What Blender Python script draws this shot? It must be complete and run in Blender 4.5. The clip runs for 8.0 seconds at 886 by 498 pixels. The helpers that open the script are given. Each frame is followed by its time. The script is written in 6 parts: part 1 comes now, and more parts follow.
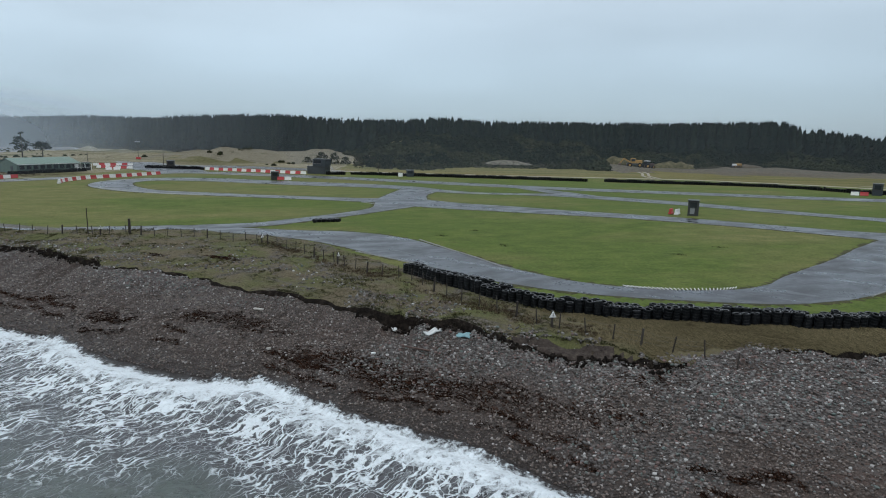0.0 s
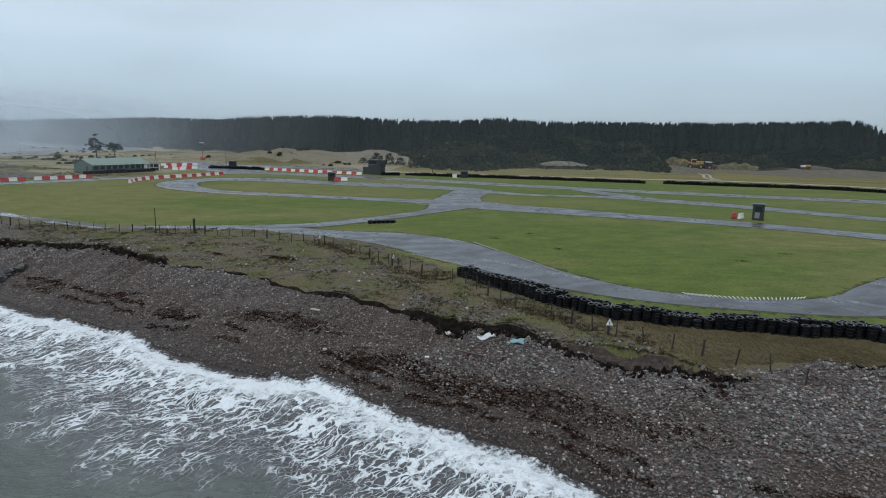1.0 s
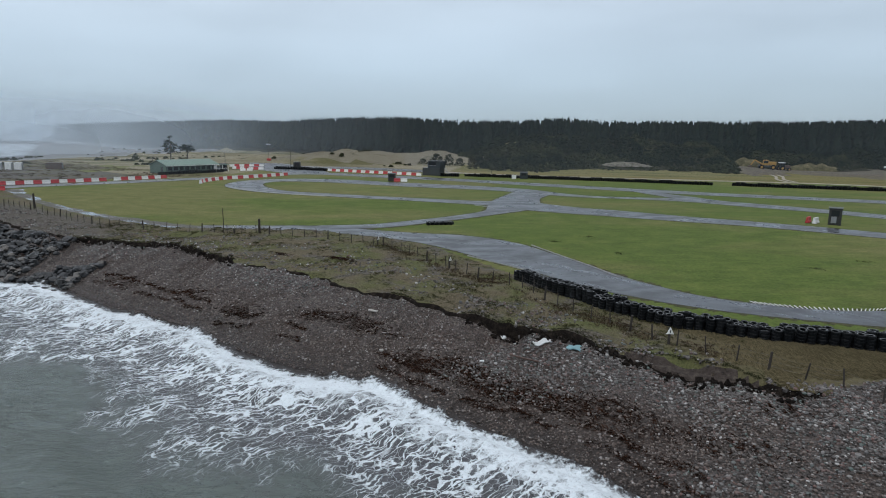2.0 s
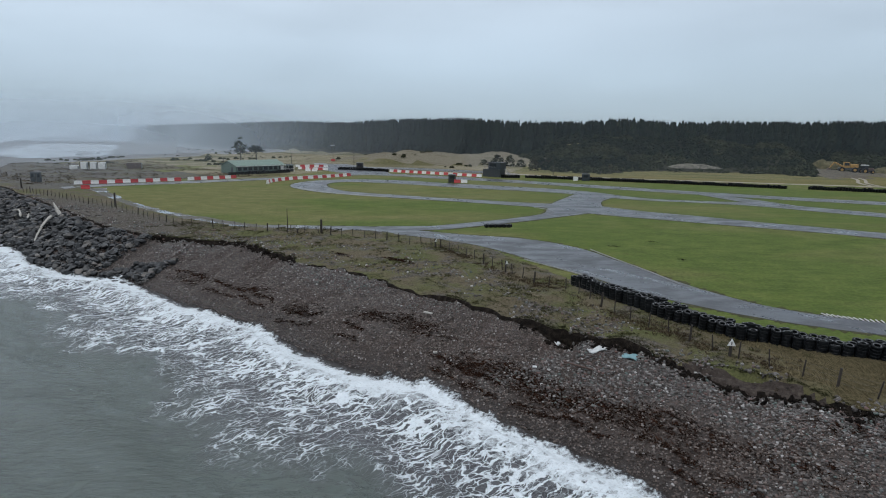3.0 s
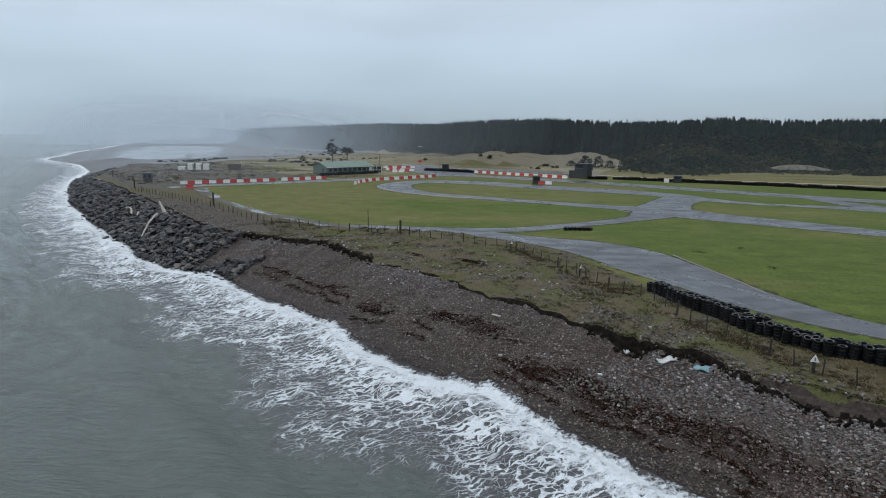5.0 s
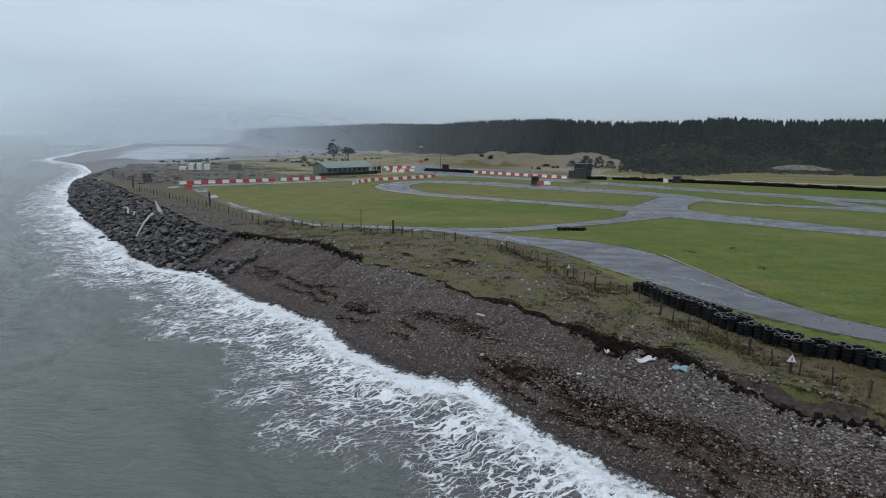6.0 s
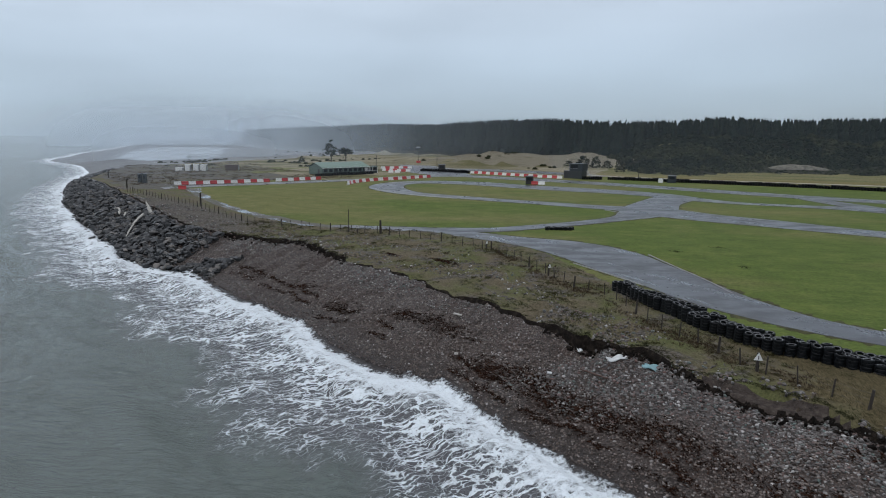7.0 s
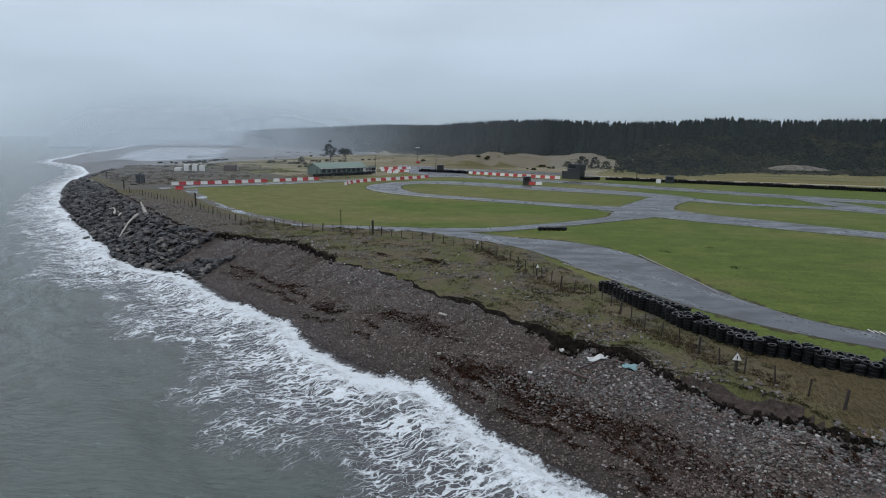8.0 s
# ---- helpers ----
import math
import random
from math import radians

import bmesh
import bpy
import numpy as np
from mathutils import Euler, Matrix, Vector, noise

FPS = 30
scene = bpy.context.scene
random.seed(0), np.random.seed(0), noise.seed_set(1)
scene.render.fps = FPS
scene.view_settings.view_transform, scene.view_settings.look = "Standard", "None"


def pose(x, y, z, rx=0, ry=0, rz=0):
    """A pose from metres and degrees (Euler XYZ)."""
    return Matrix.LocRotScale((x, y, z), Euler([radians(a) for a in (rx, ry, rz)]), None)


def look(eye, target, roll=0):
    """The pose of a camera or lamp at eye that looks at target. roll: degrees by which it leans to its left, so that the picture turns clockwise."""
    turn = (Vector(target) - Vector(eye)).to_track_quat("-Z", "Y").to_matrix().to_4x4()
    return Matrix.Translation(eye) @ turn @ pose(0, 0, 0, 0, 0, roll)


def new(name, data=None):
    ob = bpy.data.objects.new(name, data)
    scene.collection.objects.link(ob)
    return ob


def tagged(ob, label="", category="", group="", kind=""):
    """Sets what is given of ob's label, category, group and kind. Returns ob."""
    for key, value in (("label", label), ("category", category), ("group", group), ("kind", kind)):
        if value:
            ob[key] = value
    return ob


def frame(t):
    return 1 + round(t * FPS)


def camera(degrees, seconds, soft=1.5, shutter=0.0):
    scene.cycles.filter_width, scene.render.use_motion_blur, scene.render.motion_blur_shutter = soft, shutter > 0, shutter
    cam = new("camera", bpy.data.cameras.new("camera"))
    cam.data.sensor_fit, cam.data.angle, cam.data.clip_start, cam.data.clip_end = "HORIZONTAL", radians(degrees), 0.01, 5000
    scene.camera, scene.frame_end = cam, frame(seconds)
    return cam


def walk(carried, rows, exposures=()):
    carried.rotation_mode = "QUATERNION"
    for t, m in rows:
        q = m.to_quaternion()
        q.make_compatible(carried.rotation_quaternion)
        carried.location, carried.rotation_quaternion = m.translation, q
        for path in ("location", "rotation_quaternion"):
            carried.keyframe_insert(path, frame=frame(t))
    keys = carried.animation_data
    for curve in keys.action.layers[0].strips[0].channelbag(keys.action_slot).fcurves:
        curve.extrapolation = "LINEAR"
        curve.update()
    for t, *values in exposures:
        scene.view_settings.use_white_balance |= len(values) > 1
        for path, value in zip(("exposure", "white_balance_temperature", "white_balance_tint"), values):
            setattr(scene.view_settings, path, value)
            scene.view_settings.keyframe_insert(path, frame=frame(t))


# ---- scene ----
cam = camera(71.0, 8.0, soft=1.0)
PATH = [
    (0, (1.167, -0.334, 11.92), (1.156, 1.634, 11.567), 1.2),
    (0.5, (1.036, -0.356, 12.091), (0.938, 1.609, 11.735), 1.2),
    (1, (1.021, -0.26, 12.193), (0.841, 1.699, 11.837), 1.1),
    (2.5, (1.336, -0.349, 12.59), (0.873, 1.564, 12.23), 0.8),
    (3, (1.553, -0.415, 12.73), (0.998, 1.472, 12.37), 0.8),
    (3.5, (1.818, -0.407, 12.834), (1.169, 1.45, 12.473), 0.7),
    (4, (2.129, -0.41, 12.883), (1.398, 1.416, 12.521), 0.6),
    (4.5, (2.45, -0.345, 12.922), (1.659, 1.456, 12.56), 0.5),
    (6, (4.333, 0.366, 12.901), (3.503, 2.149, 12.541), 0.4),
    (6.5, (5.21, 0.693, 12.876), (4.377, 2.475, 12.517), 0.4),
    (7, (6.086, 1.049, 12.867), (5.251, 2.831, 12.508), 0.3),
    (7.5, (6.933, 1.458, 12.824), (6.093, 3.238, 12.467), 0.3),
    (8, (7.275, 1.583, 12.815), (6.434, 3.362, 12.458), 0.3),
]
EXPOSURE = [(0, 0.03, 6390, 7.2), (1, 0.02, 6400, 8.4), (2.5, -0.01, 6430, 10), (4.5, -0.06, 6420, 10), (6.5, -0.09, 6430, 11.5), (8, -0.12, 6430, 12)]
walk(cam, [(t, look(eye, target, roll)) for t, eye, target, roll in PATH], EXPOSURE)

# ---- light ----
world = bpy.data.worlds.new("world")
scene.world = world
world.use_nodes = True
SUN_EL, SUN_ROT = radians(38), radians(200)


def build_world():
    nt = world.node_tree
    nt.nodes.clear()
    out = nt.nodes.new("ShaderNodeOutputWorld")
    sky = nt.nodes.new("ShaderNodeTexSky")
    sky.sky_type, sky.sun_disc = "NISHITA", False
    sky.sun_elevation, sky.sun_rotation = SUN_EL, SUN_ROT
    clear = nt.nodes.new("ShaderNodeBackground")
    clear.inputs["Strength"].default_value = 0.015
    nt.links.new(sky.outputs[0], clear.inputs["Color"])
    # overcast: three times as bright overhead as at the horizon
    coord = nt.nodes.new("ShaderNodeTexCoord")
    split = nt.nodes.new("ShaderNodeSeparateXYZ")
    nt.links.new(coord.outputs["Generated"], split.inputs[0])
    ramp = nt.nodes.new("ShaderNodeValToRGB")
    el = ramp.color_ramp.elements
    el[0].position, el[0].color = 0.0, (0.292, 0.372, 0.447, 1)
    el[1].position, el[1].color = 1.0, (0.93, 0.955, 1.02, 1)
    for at, col in ((0.045, (0.325, 0.413, 0.5, 1)), (0.2, (0.475, 0.555, 0.636, 1)), (0.5, (0.7, 0.765, 0.836, 1))):
        e = el.new(at)
        e.color = col
    nt.links.new(split.outputs["Z"], ramp.inputs[0])
    stretch = nt.nodes.new("ShaderNodeMapping")
    stretch.inputs["Scale"].default_value = (1.0, 1.0, 5.0)
    nt.links.new(coord.outputs["Generated"], stretch.inputs[0])
    cloud = nt.nodes.new("ShaderNodeTexNoise")
    cloud.inputs["Scale"].default_value, cloud.inputs["Detail"].default_value = 1.7, 6.0
    nt.links.new(stretch.outputs[0], cloud.inputs["Vector"])
    spread = nt.nodes.new("ShaderNodeMapRange")
    for n, v in ((1, 0.3), (2, 0.7), (3, 0.86), (4, 1.13)):
        spread.inputs[n].default_value = v
    nt.links.new(cloud.outputs[0], spread.inputs[0])
    mul = nt.nodes.new("ShaderNodeVectorMath")
    mul.operation = "SCALE"
    nt.links.new(ramp.outputs[0], mul.inputs[0])
    nt.links.new(spread.outputs[0], mul.inputs["Scale"])
    side = nt.nodes.new("ShaderNodeMapRange")
    for n, v in ((1, -1.0), (2, 1.0), (3, 1.2), (4, 0.84)):
        side.inputs[n].default_value = v
    nt.links.new(split.outputs["X"], side.inputs[0])
    lean = nt.nodes.new("ShaderNodeVectorMath")
    lean.operation = "SCALE"
    nt.links.new(mul.outputs[0], lean.inputs[0])
    nt.links.new(side.outputs[0], lean.inputs["Scale"])
    grey = nt.nodes.new("ShaderNodeBackground")
    nt.links.new(lean.outputs[0], grey.inputs["Color"])
    grey.inputs["Strength"].default_value = 1.06
    add = nt.nodes.new("ShaderNodeAddShader")
    nt.links.new(clear.outputs[0], add.inputs[0])
    nt.links.new(grey.outputs[0], add.inputs[1])
    nt.links.new(add.outputs[0], out.inputs[0])


build_world()
sun = new("sun", bpy.data.lights.new("sun", "SUN"))
sun.data.energy, sun.data.angle, sun.data.color = 0.6, radians(30), (1.0, 0.97, 0.93)
sun.matrix_world = look((0, 0, 60), (12, 30, 0))


# ---- materials ----
class Nodes:
    """A short way to write node materials, in world metres."""

    def __init__(self, name):
        self.mat = bpy.data.materials.new(name)
        self.mat.use_nodes = True
        self.nt = self.mat.node_tree
        self.bsdf = self.nt.nodes["Principled BSDF"]
        self.pos = self.add("ShaderNodeNewGeometry").outputs["Position"]

    def add(self, kind):
        return self.nt.nodes.new(kind)

    def put(self, socket, value):
        if isinstance(value, bpy.types.NodeSocket):
            self.nt.links.new(value, socket)
        elif isinstance(value, tuple) and len(value) == 3 and socket.type == "RGBA":
            socket.default_value = (*value, 1)
        else:
            socket.default_value = value

    def noise(self, scale, detail=4.0, rough=0.55, vec=None, warp=0.0):
        n = self.add("ShaderNodeTexNoise")
        self.put(n.inputs["Vector"], vec or self.pos)
        n.inputs["Scale"].default_value, n.inputs["Detail"].default_value = scale, detail
        n.inputs["Roughness"].default_value, n.inputs["Distortion"].default_value = rough, warp
        return n.outputs["Fac"]

    def cells(self, scale, feature="F1", vec=None, out="Distance"):
        n = self.add("ShaderNodeTexVoronoi")
        n.feature = feature
        self.put(n.inputs["Vector"], vec or self.pos)
        n.inputs["Scale"].default_value = scale
        return n.outputs[out]

    def math(self, op, a, b=0.0):
        n = self.add("ShaderNodeMath")
        n.operation = op
        self.put(n.inputs[0], a)
        self.put(n.inputs[1], b)
        return n.outputs[0]

    def span(self, value, a, b, c=0.0, d=1.0):
        n = self.add("ShaderNodeMapRange")
        self.put(n.inputs[0], value)
        for i, v in enumerate((a, b, c, d)):
            n.inputs[i + 1].default_value = v
        return n.outputs[0]

    def ramp(self, fac, *stops):
        n = self.add("ShaderNodeValToRGB")
        el = n.color_ramp.elements
        el[0].position, el[0].color = stops[0][0], (*stops[0][1], 1)
        el[1].position, el[1].color = stops[-1][0], (*stops[-1][1], 1)
        for at, col in stops[1:-1]:
            el.new(at).color = (*col, 1)
        self.put(n.inputs[0], fac)
        return n.outputs[0]

    def mix(self, fac, a, b):
        n = self.add("ShaderNodeMix")
        n.data_type = "RGBA"
        self.put(n.inputs[0], fac)
        self.put(n.inputs[6], a)
        self.put(n.inputs[7], b)
        return n.outputs[2]

    def stretched(self, x, y, z, turn=0.0):
        n = self.add("ShaderNodeMapping")
        n.vector_type = "TEXTURE"
        n.inputs["Scale"].default_value = (1 / x, 1 / y, 1 / z)
        n.inputs["Rotation"].default_value = (0, 0, turn)
        self.put(n.inputs[0], self.pos)
        return n.outputs[0]

    def attribute(self, name):
        n = self.add("ShaderNodeAttribute")
        n.attribute_name = name
        return n.outputs["Fac"]

    def island(self):
        return self.add("ShaderNodeNewGeometry").outputs["Random Per Island"]

    def piece(self):
        return self.add("ShaderNodeObjectInfo").outputs["Random"]

    def done(self, colour, rough=0.6, bump=None, strength=0.4, far=0.03, metal=0.0, spec=0.5):
        self.put(self.bsdf.inputs["Base Color"], colour)
        self.put(self.bsdf.inputs["Roughness"], rough)
        self.bsdf.inputs["Metallic"].default_value = metal
        self.put(self.bsdf.inputs["Specular IOR Level"], spec)
        if bump is not None:
            b = self.add("ShaderNodeBump")
            b.inputs["Strength"].default_value, b.inputs["Distance"].default_value = strength, far
            self.put(b.inputs["Height"], bump)
            self.nt.links.new(b.outputs[0], self.bsdf.inputs["Normal"])
        return self.mat


def painted(name, colour, rough=0.5, dirt=0.35, metal=0.0, scale=3.0):
    """Paint, plastic or sheet metal with grime in two sizes."""
    n = Nodes(name)
    dark = tuple(c * 0.55 + 0.01 for c in colour)
    fac = n.math("ADD", n.span(n.noise(scale, 5), 0.4, 0.75, 0, dirt), n.span(n.noise(scale * 9, 3), 0.5, 0.8, 0, dirt * 0.6))
    return n.done(n.mix(fac, colour, dark), rough, n.noise(scale * 12, 2), 0.15, 0.01, metal)


def make_beach():
    n = Nodes("shingle")
    v = n.cells(8.0, out="Color")
    v2 = n.cells(19.0, out="Color")
    stone = n.ramp(v, (0.0, (0.02, 0.018, 0.017)), (0.35, (0.052, 0.046, 0.042)), (0.6, (0.096, 0.086, 0.08)), (0.85, (0.09, 0.058, 0.047)), (1.0, (0.18, 0.172, 0.165)))
    grit = n.ramp(v2, (0.0, (0.017, 0.0122, 0.0105)), (0.5, (0.046, 0.0325, 0.0265)), (0.85, (0.088, 0.064, 0.052)), (1.0, (0.17, 0.147, 0.13)))
    where = n.span(n.noise(0.16, 5, 0.6), 0.45, 0.58)
    col = n.mix(where, grit, stone)
    weed = n.span(n.noise(0.5, 7, 0.7, n.stretched(0.45, 1.6, 1, -0.42)), 0.58, 0.66)
    col = n.mix(n.math("MULTIPLY", weed, 0.75), col, (0.014, 0.008, 0.006))
    red = n.span(n.noise(0.28, 6, 0.7, n.stretched(0.6, 1.4, 1, -0.42)), 0.55, 0.7, 0, 0.5)
    col = n.mix(red, col, (0.066, 0.034, 0.025))
    wet = n.span(n.attribute("shore"), 0.3, 3.6)
    col = n.mix(wet, (0.024, 0.019, 0.017), col)
    dist = n.math("ADD", n.cells(8.0), n.math("MULTIPLY", n.cells(19.0), 0.5))
    return n.done(col, n.span(wet, 0, 1, 0.25, 0.62), n.math("SUBTRACT", 1.0, dist), 1.0, 0.09, spec=0.35)


def make_scarp():
    n = Nodes("peaty_earth")
    col = n.ramp(n.noise(2.5, 7, 0.65), (0.3, (0.007, 0.006, 0.005)), (0.5, (0.014, 0.011, 0.009)), (0.72, (0.042, 0.033, 0.026)))
    return n.done(col, 0.95, n.noise(6, 6, 0.7), 1.0, 0.2, spec=0.1)


def make_ledge():
    n = Nodes("slipped_earth")
    col = n.ramp(n.noise(3.0, 7, 0.68), (0.32, (0.018, 0.014, 0.012)), (0.5, (0.05, 0.039, 0.033)), (0.72, (0.1, 0.083, 0.07)))
    col = n.mix(n.span(n.cells(11.0), 0.1, 0.25, 0.5, 0), col, (0.12, 0.11, 0.1))
    return n.done(col, 0.85, n.noise(7, 6, 0.7), 0.9, 0.12, spec=0.2)


def make_coast_grass():
    n = Nodes("coastal_turf")
    fine = n.noise(9.0, 5, 0.7)
    big = n.noise(0.22, 5, 0.6, warp=0.6)
    green = n.ramp(fine, (0.3, (0.042, 0.046, 0.019)), (0.5, (0.087, 0.094, 0.036)), (0.72, (0.14, 0.143, 0.062)))
    straw = n.ramp(fine, (0.3, (0.044, 0.036, 0.024)), (0.5, (0.108, 0.09, 0.057)), (0.75, (0.21, 0.18, 0.12)))
    gravel = n.ramp(n.cells(8.0, out="Color"), (0, (0.02, 0.017, 0.015)), (0.5, (0.075, 0.066, 0.06)), (1, (0.2, 0.185, 0.17)))
    col = n.mix(n.span(big, 0.39, 0.57), green, straw)
    bare = n.span(n.noise(0.3, 6, 0.7, warp=0.4), 0.515, 0.6)
    bare = n.math("MAXIMUM", bare, n.attribute("gravel"))
    col = n.mix(n.math("MULTIPLY", bare, 0.85), col, gravel)
    dark = n.math("MAXIMUM", n.span(n.noise(1.3, 6, 0.7), 0.56, 0.66, 0, 0.8), n.span(n.noise(0.42, 6, 0.7), 0.62, 0.7, 0, 0.85))
    col = n.mix(dark, col, (0.022, 0.018, 0.011))
    col = n.mix(n.attribute("tall"), col, n.ramp(n.noise(5, 6, 0.7, n.stretched(2.2, 0.7, 1, 0.5)), (0.3, (0.055, 0.047, 0.026)), (0.5, (0.105, 0.09, 0.048)), (0.75, (0.17, 0.145, 0.085))))
    return n.done(col, 0.9, n.math("ADD", fine, n.noise(1.5, 5)), 0.8, 0.12, spec=0.12)


def make_lawn():
    n = Nodes("mown_grass")
    big = n.noise(0.035, 4, 0.6, n.stretched(0.6, 1.4, 1, 0.3))
    mid = n.noise(0.3, 6, 0.72, n.stretched(0.8, 1.2, 1, 0.2))
    fine = n.noise(3.2, 6, 0.72)
    a = n.ramp(mid, (0.3, (0.062, 0.09, 0.021)), (0.5, (0.09, 0.128, 0.029)), (0.72, (0.142, 0.168, 0.046)))
    b = n.ramp(mid, (0.3, (0.108, 0.112, 0.04)), (0.55, (0.165, 0.16, 0.062)), (0.75, (0.222, 0.198, 0.092)))
    split = n.add("ShaderNodeSeparateXYZ")
    n.put(split.inputs[0], n.pos)
    worn = n.span(split.outputs[0], -95, 0, 0.17, -0.01)
    col = n.mix(n.span(n.math("ADD", big, worn), 0.47, 0.62), a, b)
    col = n.mix(n.span(fine, 0.4, 0.64, 0.0, 0.5), col, (0.035, 0.047, 0.012))
    scuff = n.span(n.noise(0.11, 6, 0.72), 0.64, 0.72, 0, 0.6)
    col = n.mix(scuff, col, (0.055, 0.05, 0.022))
    col = n.mix(n.span(n.noise(0.75, 6, 0.75, n.stretched(0.5, 1.4, 1, 0.3)), 0.45, 0.66, 0, 0.32), col, (0.045, 0.06, 0.016))
    col = n.mix(n.span(n.noise(1.6, 6, 0.75, n.stretched(0.8, 1.2, 1, 0.3)), 0.5, 0.7, 0, 0.4), col, (0.15, 0.17, 0.05))
    return n.done(col, 0.9, fine, 0.5, 0.06, spec=0.08)


def make_field():
    n = Nodes("dry_field")
    big = n.noise(0.03, 5, 0.6, n.stretched(0.5, 1.6, 1))
    fine = n.noise(1.1, 6, 0.7)
    straw = n.ramp(fine, (0.3, (0.115, 0.099, 0.06)), (0.5, (0.2, 0.178, 0.12)), (0.72, (0.32, 0.292, 0.215)))
    olive = n.ramp(fine, (0.3, (0.04, 0.042, 0.018)), (0.5, (0.09, 0.085, 0.037)), (0.72, (0.15, 0.13, 0.066)))
    col = n.mix(n.span(big, 0.46, 0.6), straw, olive)
    col = n.mix(n.span(n.noise(0.2, 5, 0.7), 0.58, 0.72, 0, 0.75), col, (0.03, 0.028, 0.015))
    return n.done(col, 0.95, fine, 0.7, 0.3, spec=0.1)


def make_bare():
    n = Nodes("churned_earth")
    col = n.ramp(n.noise(0.6, 7, 0.7), (0.3, (0.03, 0.025, 0.016)), (0.5, (0.07, 0.057, 0.037)), (0.75, (0.14, 0.115, 0.07)))
    return n.done(col, 0.9, n.noise(1.5, 6, 0.7), 0.8, 0.3)


def make_heap():
    n = Nodes("overgrown_sand")
    col = n.ramp(n.noise(0.5, 6, 0.7), (0.3, (0.035, 0.035, 0.017)), (0.5, (0.08, 0.072, 0.036)), (0.72, (0.17, 0.145, 0.085)))
    return n.done(col, 0.95, n.noise(1.6, 5), 0.7, 0.3, spec=0.1)


def make_sandbank():
    n = Nodes("pale_sand_bank")
    col = n.ramp(n.noise(0.7, 6, 0.7), (0.35, (0.06, 0.058, 0.045)), (0.5, (0.13, 0.122, 0.1)), (0.7, (0.2, 0.185, 0.15)))
    return n.done(col, 0.95, n.noise(1.6, 5), 0.7, 0.3, spec=0.1)


def make_meadow():
    n = Nodes("rough_meadow")
    big = n.noise(0.05, 5, 0.65, n.stretched(0.35, 1.8, 1))
    fine = n.noise(1.3, 6, 0.7)
    col = n.ramp(fine, (0.3, (0.085, 0.082, 0.028)), (0.5, (0.14, 0.125, 0.05)), (0.72, (0.21, 0.18, 0.085)))
    col = n.mix(n.span(big, 0.5, 0.64, 0, 0.7), col, (0.06, 0.072, 0.022))
    col = n.mix(n.span(big, 0.3, 0.44, 0.5, 0), col, (0.2, 0.175, 0.1))
    return n.done(col, 0.95, fine, 0.7, 0.3, spec=0.1)


def make_heath():
    n = Nodes("dark_heath")
    col = n.ramp(n.noise(0.9, 6, 0.7), (0.3, (0.012, 0.013, 0.009)), (0.5, (0.021, 0.022, 0.013)), (0.75, (0.042, 0.038, 0.021)))
    return n.done(col, 0.95, n.noise(1.6, 5), 0.8, 0.4, spec=0.05)


def make_verge():
    n = Nodes("muddy_verge")
    col = n.ramp(n.noise(2.2, 7, 0.72), (0.32, (0.022, 0.024, 0.012)), (0.5, (0.05, 0.05, 0.022)), (0.7, (0.1, 0.092, 0.045)))
    return n.done(col, 0.9, n.noise(9, 5, 0.7), 0.6, 0.04, spec=0.12)


def make_dune():
    n = Nodes("dune_grass_and_sand")
    fine = n.noise(1.6, 7, 0.72)
    col = n.ramp(fine, (0.3, (0.082, 0.073, 0.05)), (0.5, (0.16, 0.144, 0.106)), (0.72, (0.265, 0.243, 0.19)))
    clump = n.span(n.noise(0.22, 6, 0.7, n.stretched(0.5, 1.6, 1)), 0.52, 0.64, 0, 0.6)
    col = n.mix(clump, col, (0.075, 0.068, 0.04))
    return n.done(col, 0.95, fine, 0.8, 0.4, spec=0.1)


def make_plain():
    n = Nodes("trodden_gravel_plain")
    col = n.ramp(n.noise(1.1, 7, 0.7), (0.3, (0.05, 0.046, 0.041)), (0.5, (0.088, 0.082, 0.074)), (0.75, (0.14, 0.13, 0.115)))
    grassy = n.span(n.noise(0.09, 6, 0.68, n.stretched(0.5, 1.5, 1, 0.5)), 0.47, 0.6, 0, 0.75)
    col = n.mix(grassy, col, n.ramp(n.noise(2.0, 5, 0.7), (0.3, (0.05, 0.048, 0.022)), (0.7, (0.12, 0.108, 0.055))))
    return n.done(col, 0.9, n.noise(2.5, 6, 0.7), 0.6, 0.15, spec=0.15)


def make_track():
    n = Nodes("puddled_gravel")
    col = n.ramp(n.cells(7.0, out="Color"), (0, (0.028, 0.025, 0.022)), (0.6, (0.075, 0.067, 0.06)), (1, (0.16, 0.15, 0.138)))
    grassy = n.span(n.noise(0.5, 6, 0.7, n.stretched(0.5, 1.5, 1, -0.4)), 0.5, 0.62, 0, 0.8)
    col = n.mix(grassy, col, (0.05, 0.055, 0.022))
    wet = n.span(n.noise(0.22, 5, 0.65, n.stretched(0.6, 1.5, 1, -0.4)), 0.5, 0.56)
    col = n.mix(n.math("MULTIPLY", wet, 0.7), col, (0.03, 0.03, 0.03))
    return n.done(col, n.span(wet, 0, 1, 0.8, 0.07), n.math("MULTIPLY", n.cells(7.0), n.math("SUBTRACT", 1.0, wet)), 0.5, 0.04)


def make_mud():
    n = Nodes("wet_sand_flat")
    col = n.ramp(n.noise(0.05, 6, 0.65, n.stretched(0.5, 1.5, 1, -0.7)), (0.35, (0.042, 0.04, 0.04)), (0.6, (0.088, 0.085, 0.083)))
    return n.done(col, 0.5, n.noise(0.6, 5), 0.4, 0.2)


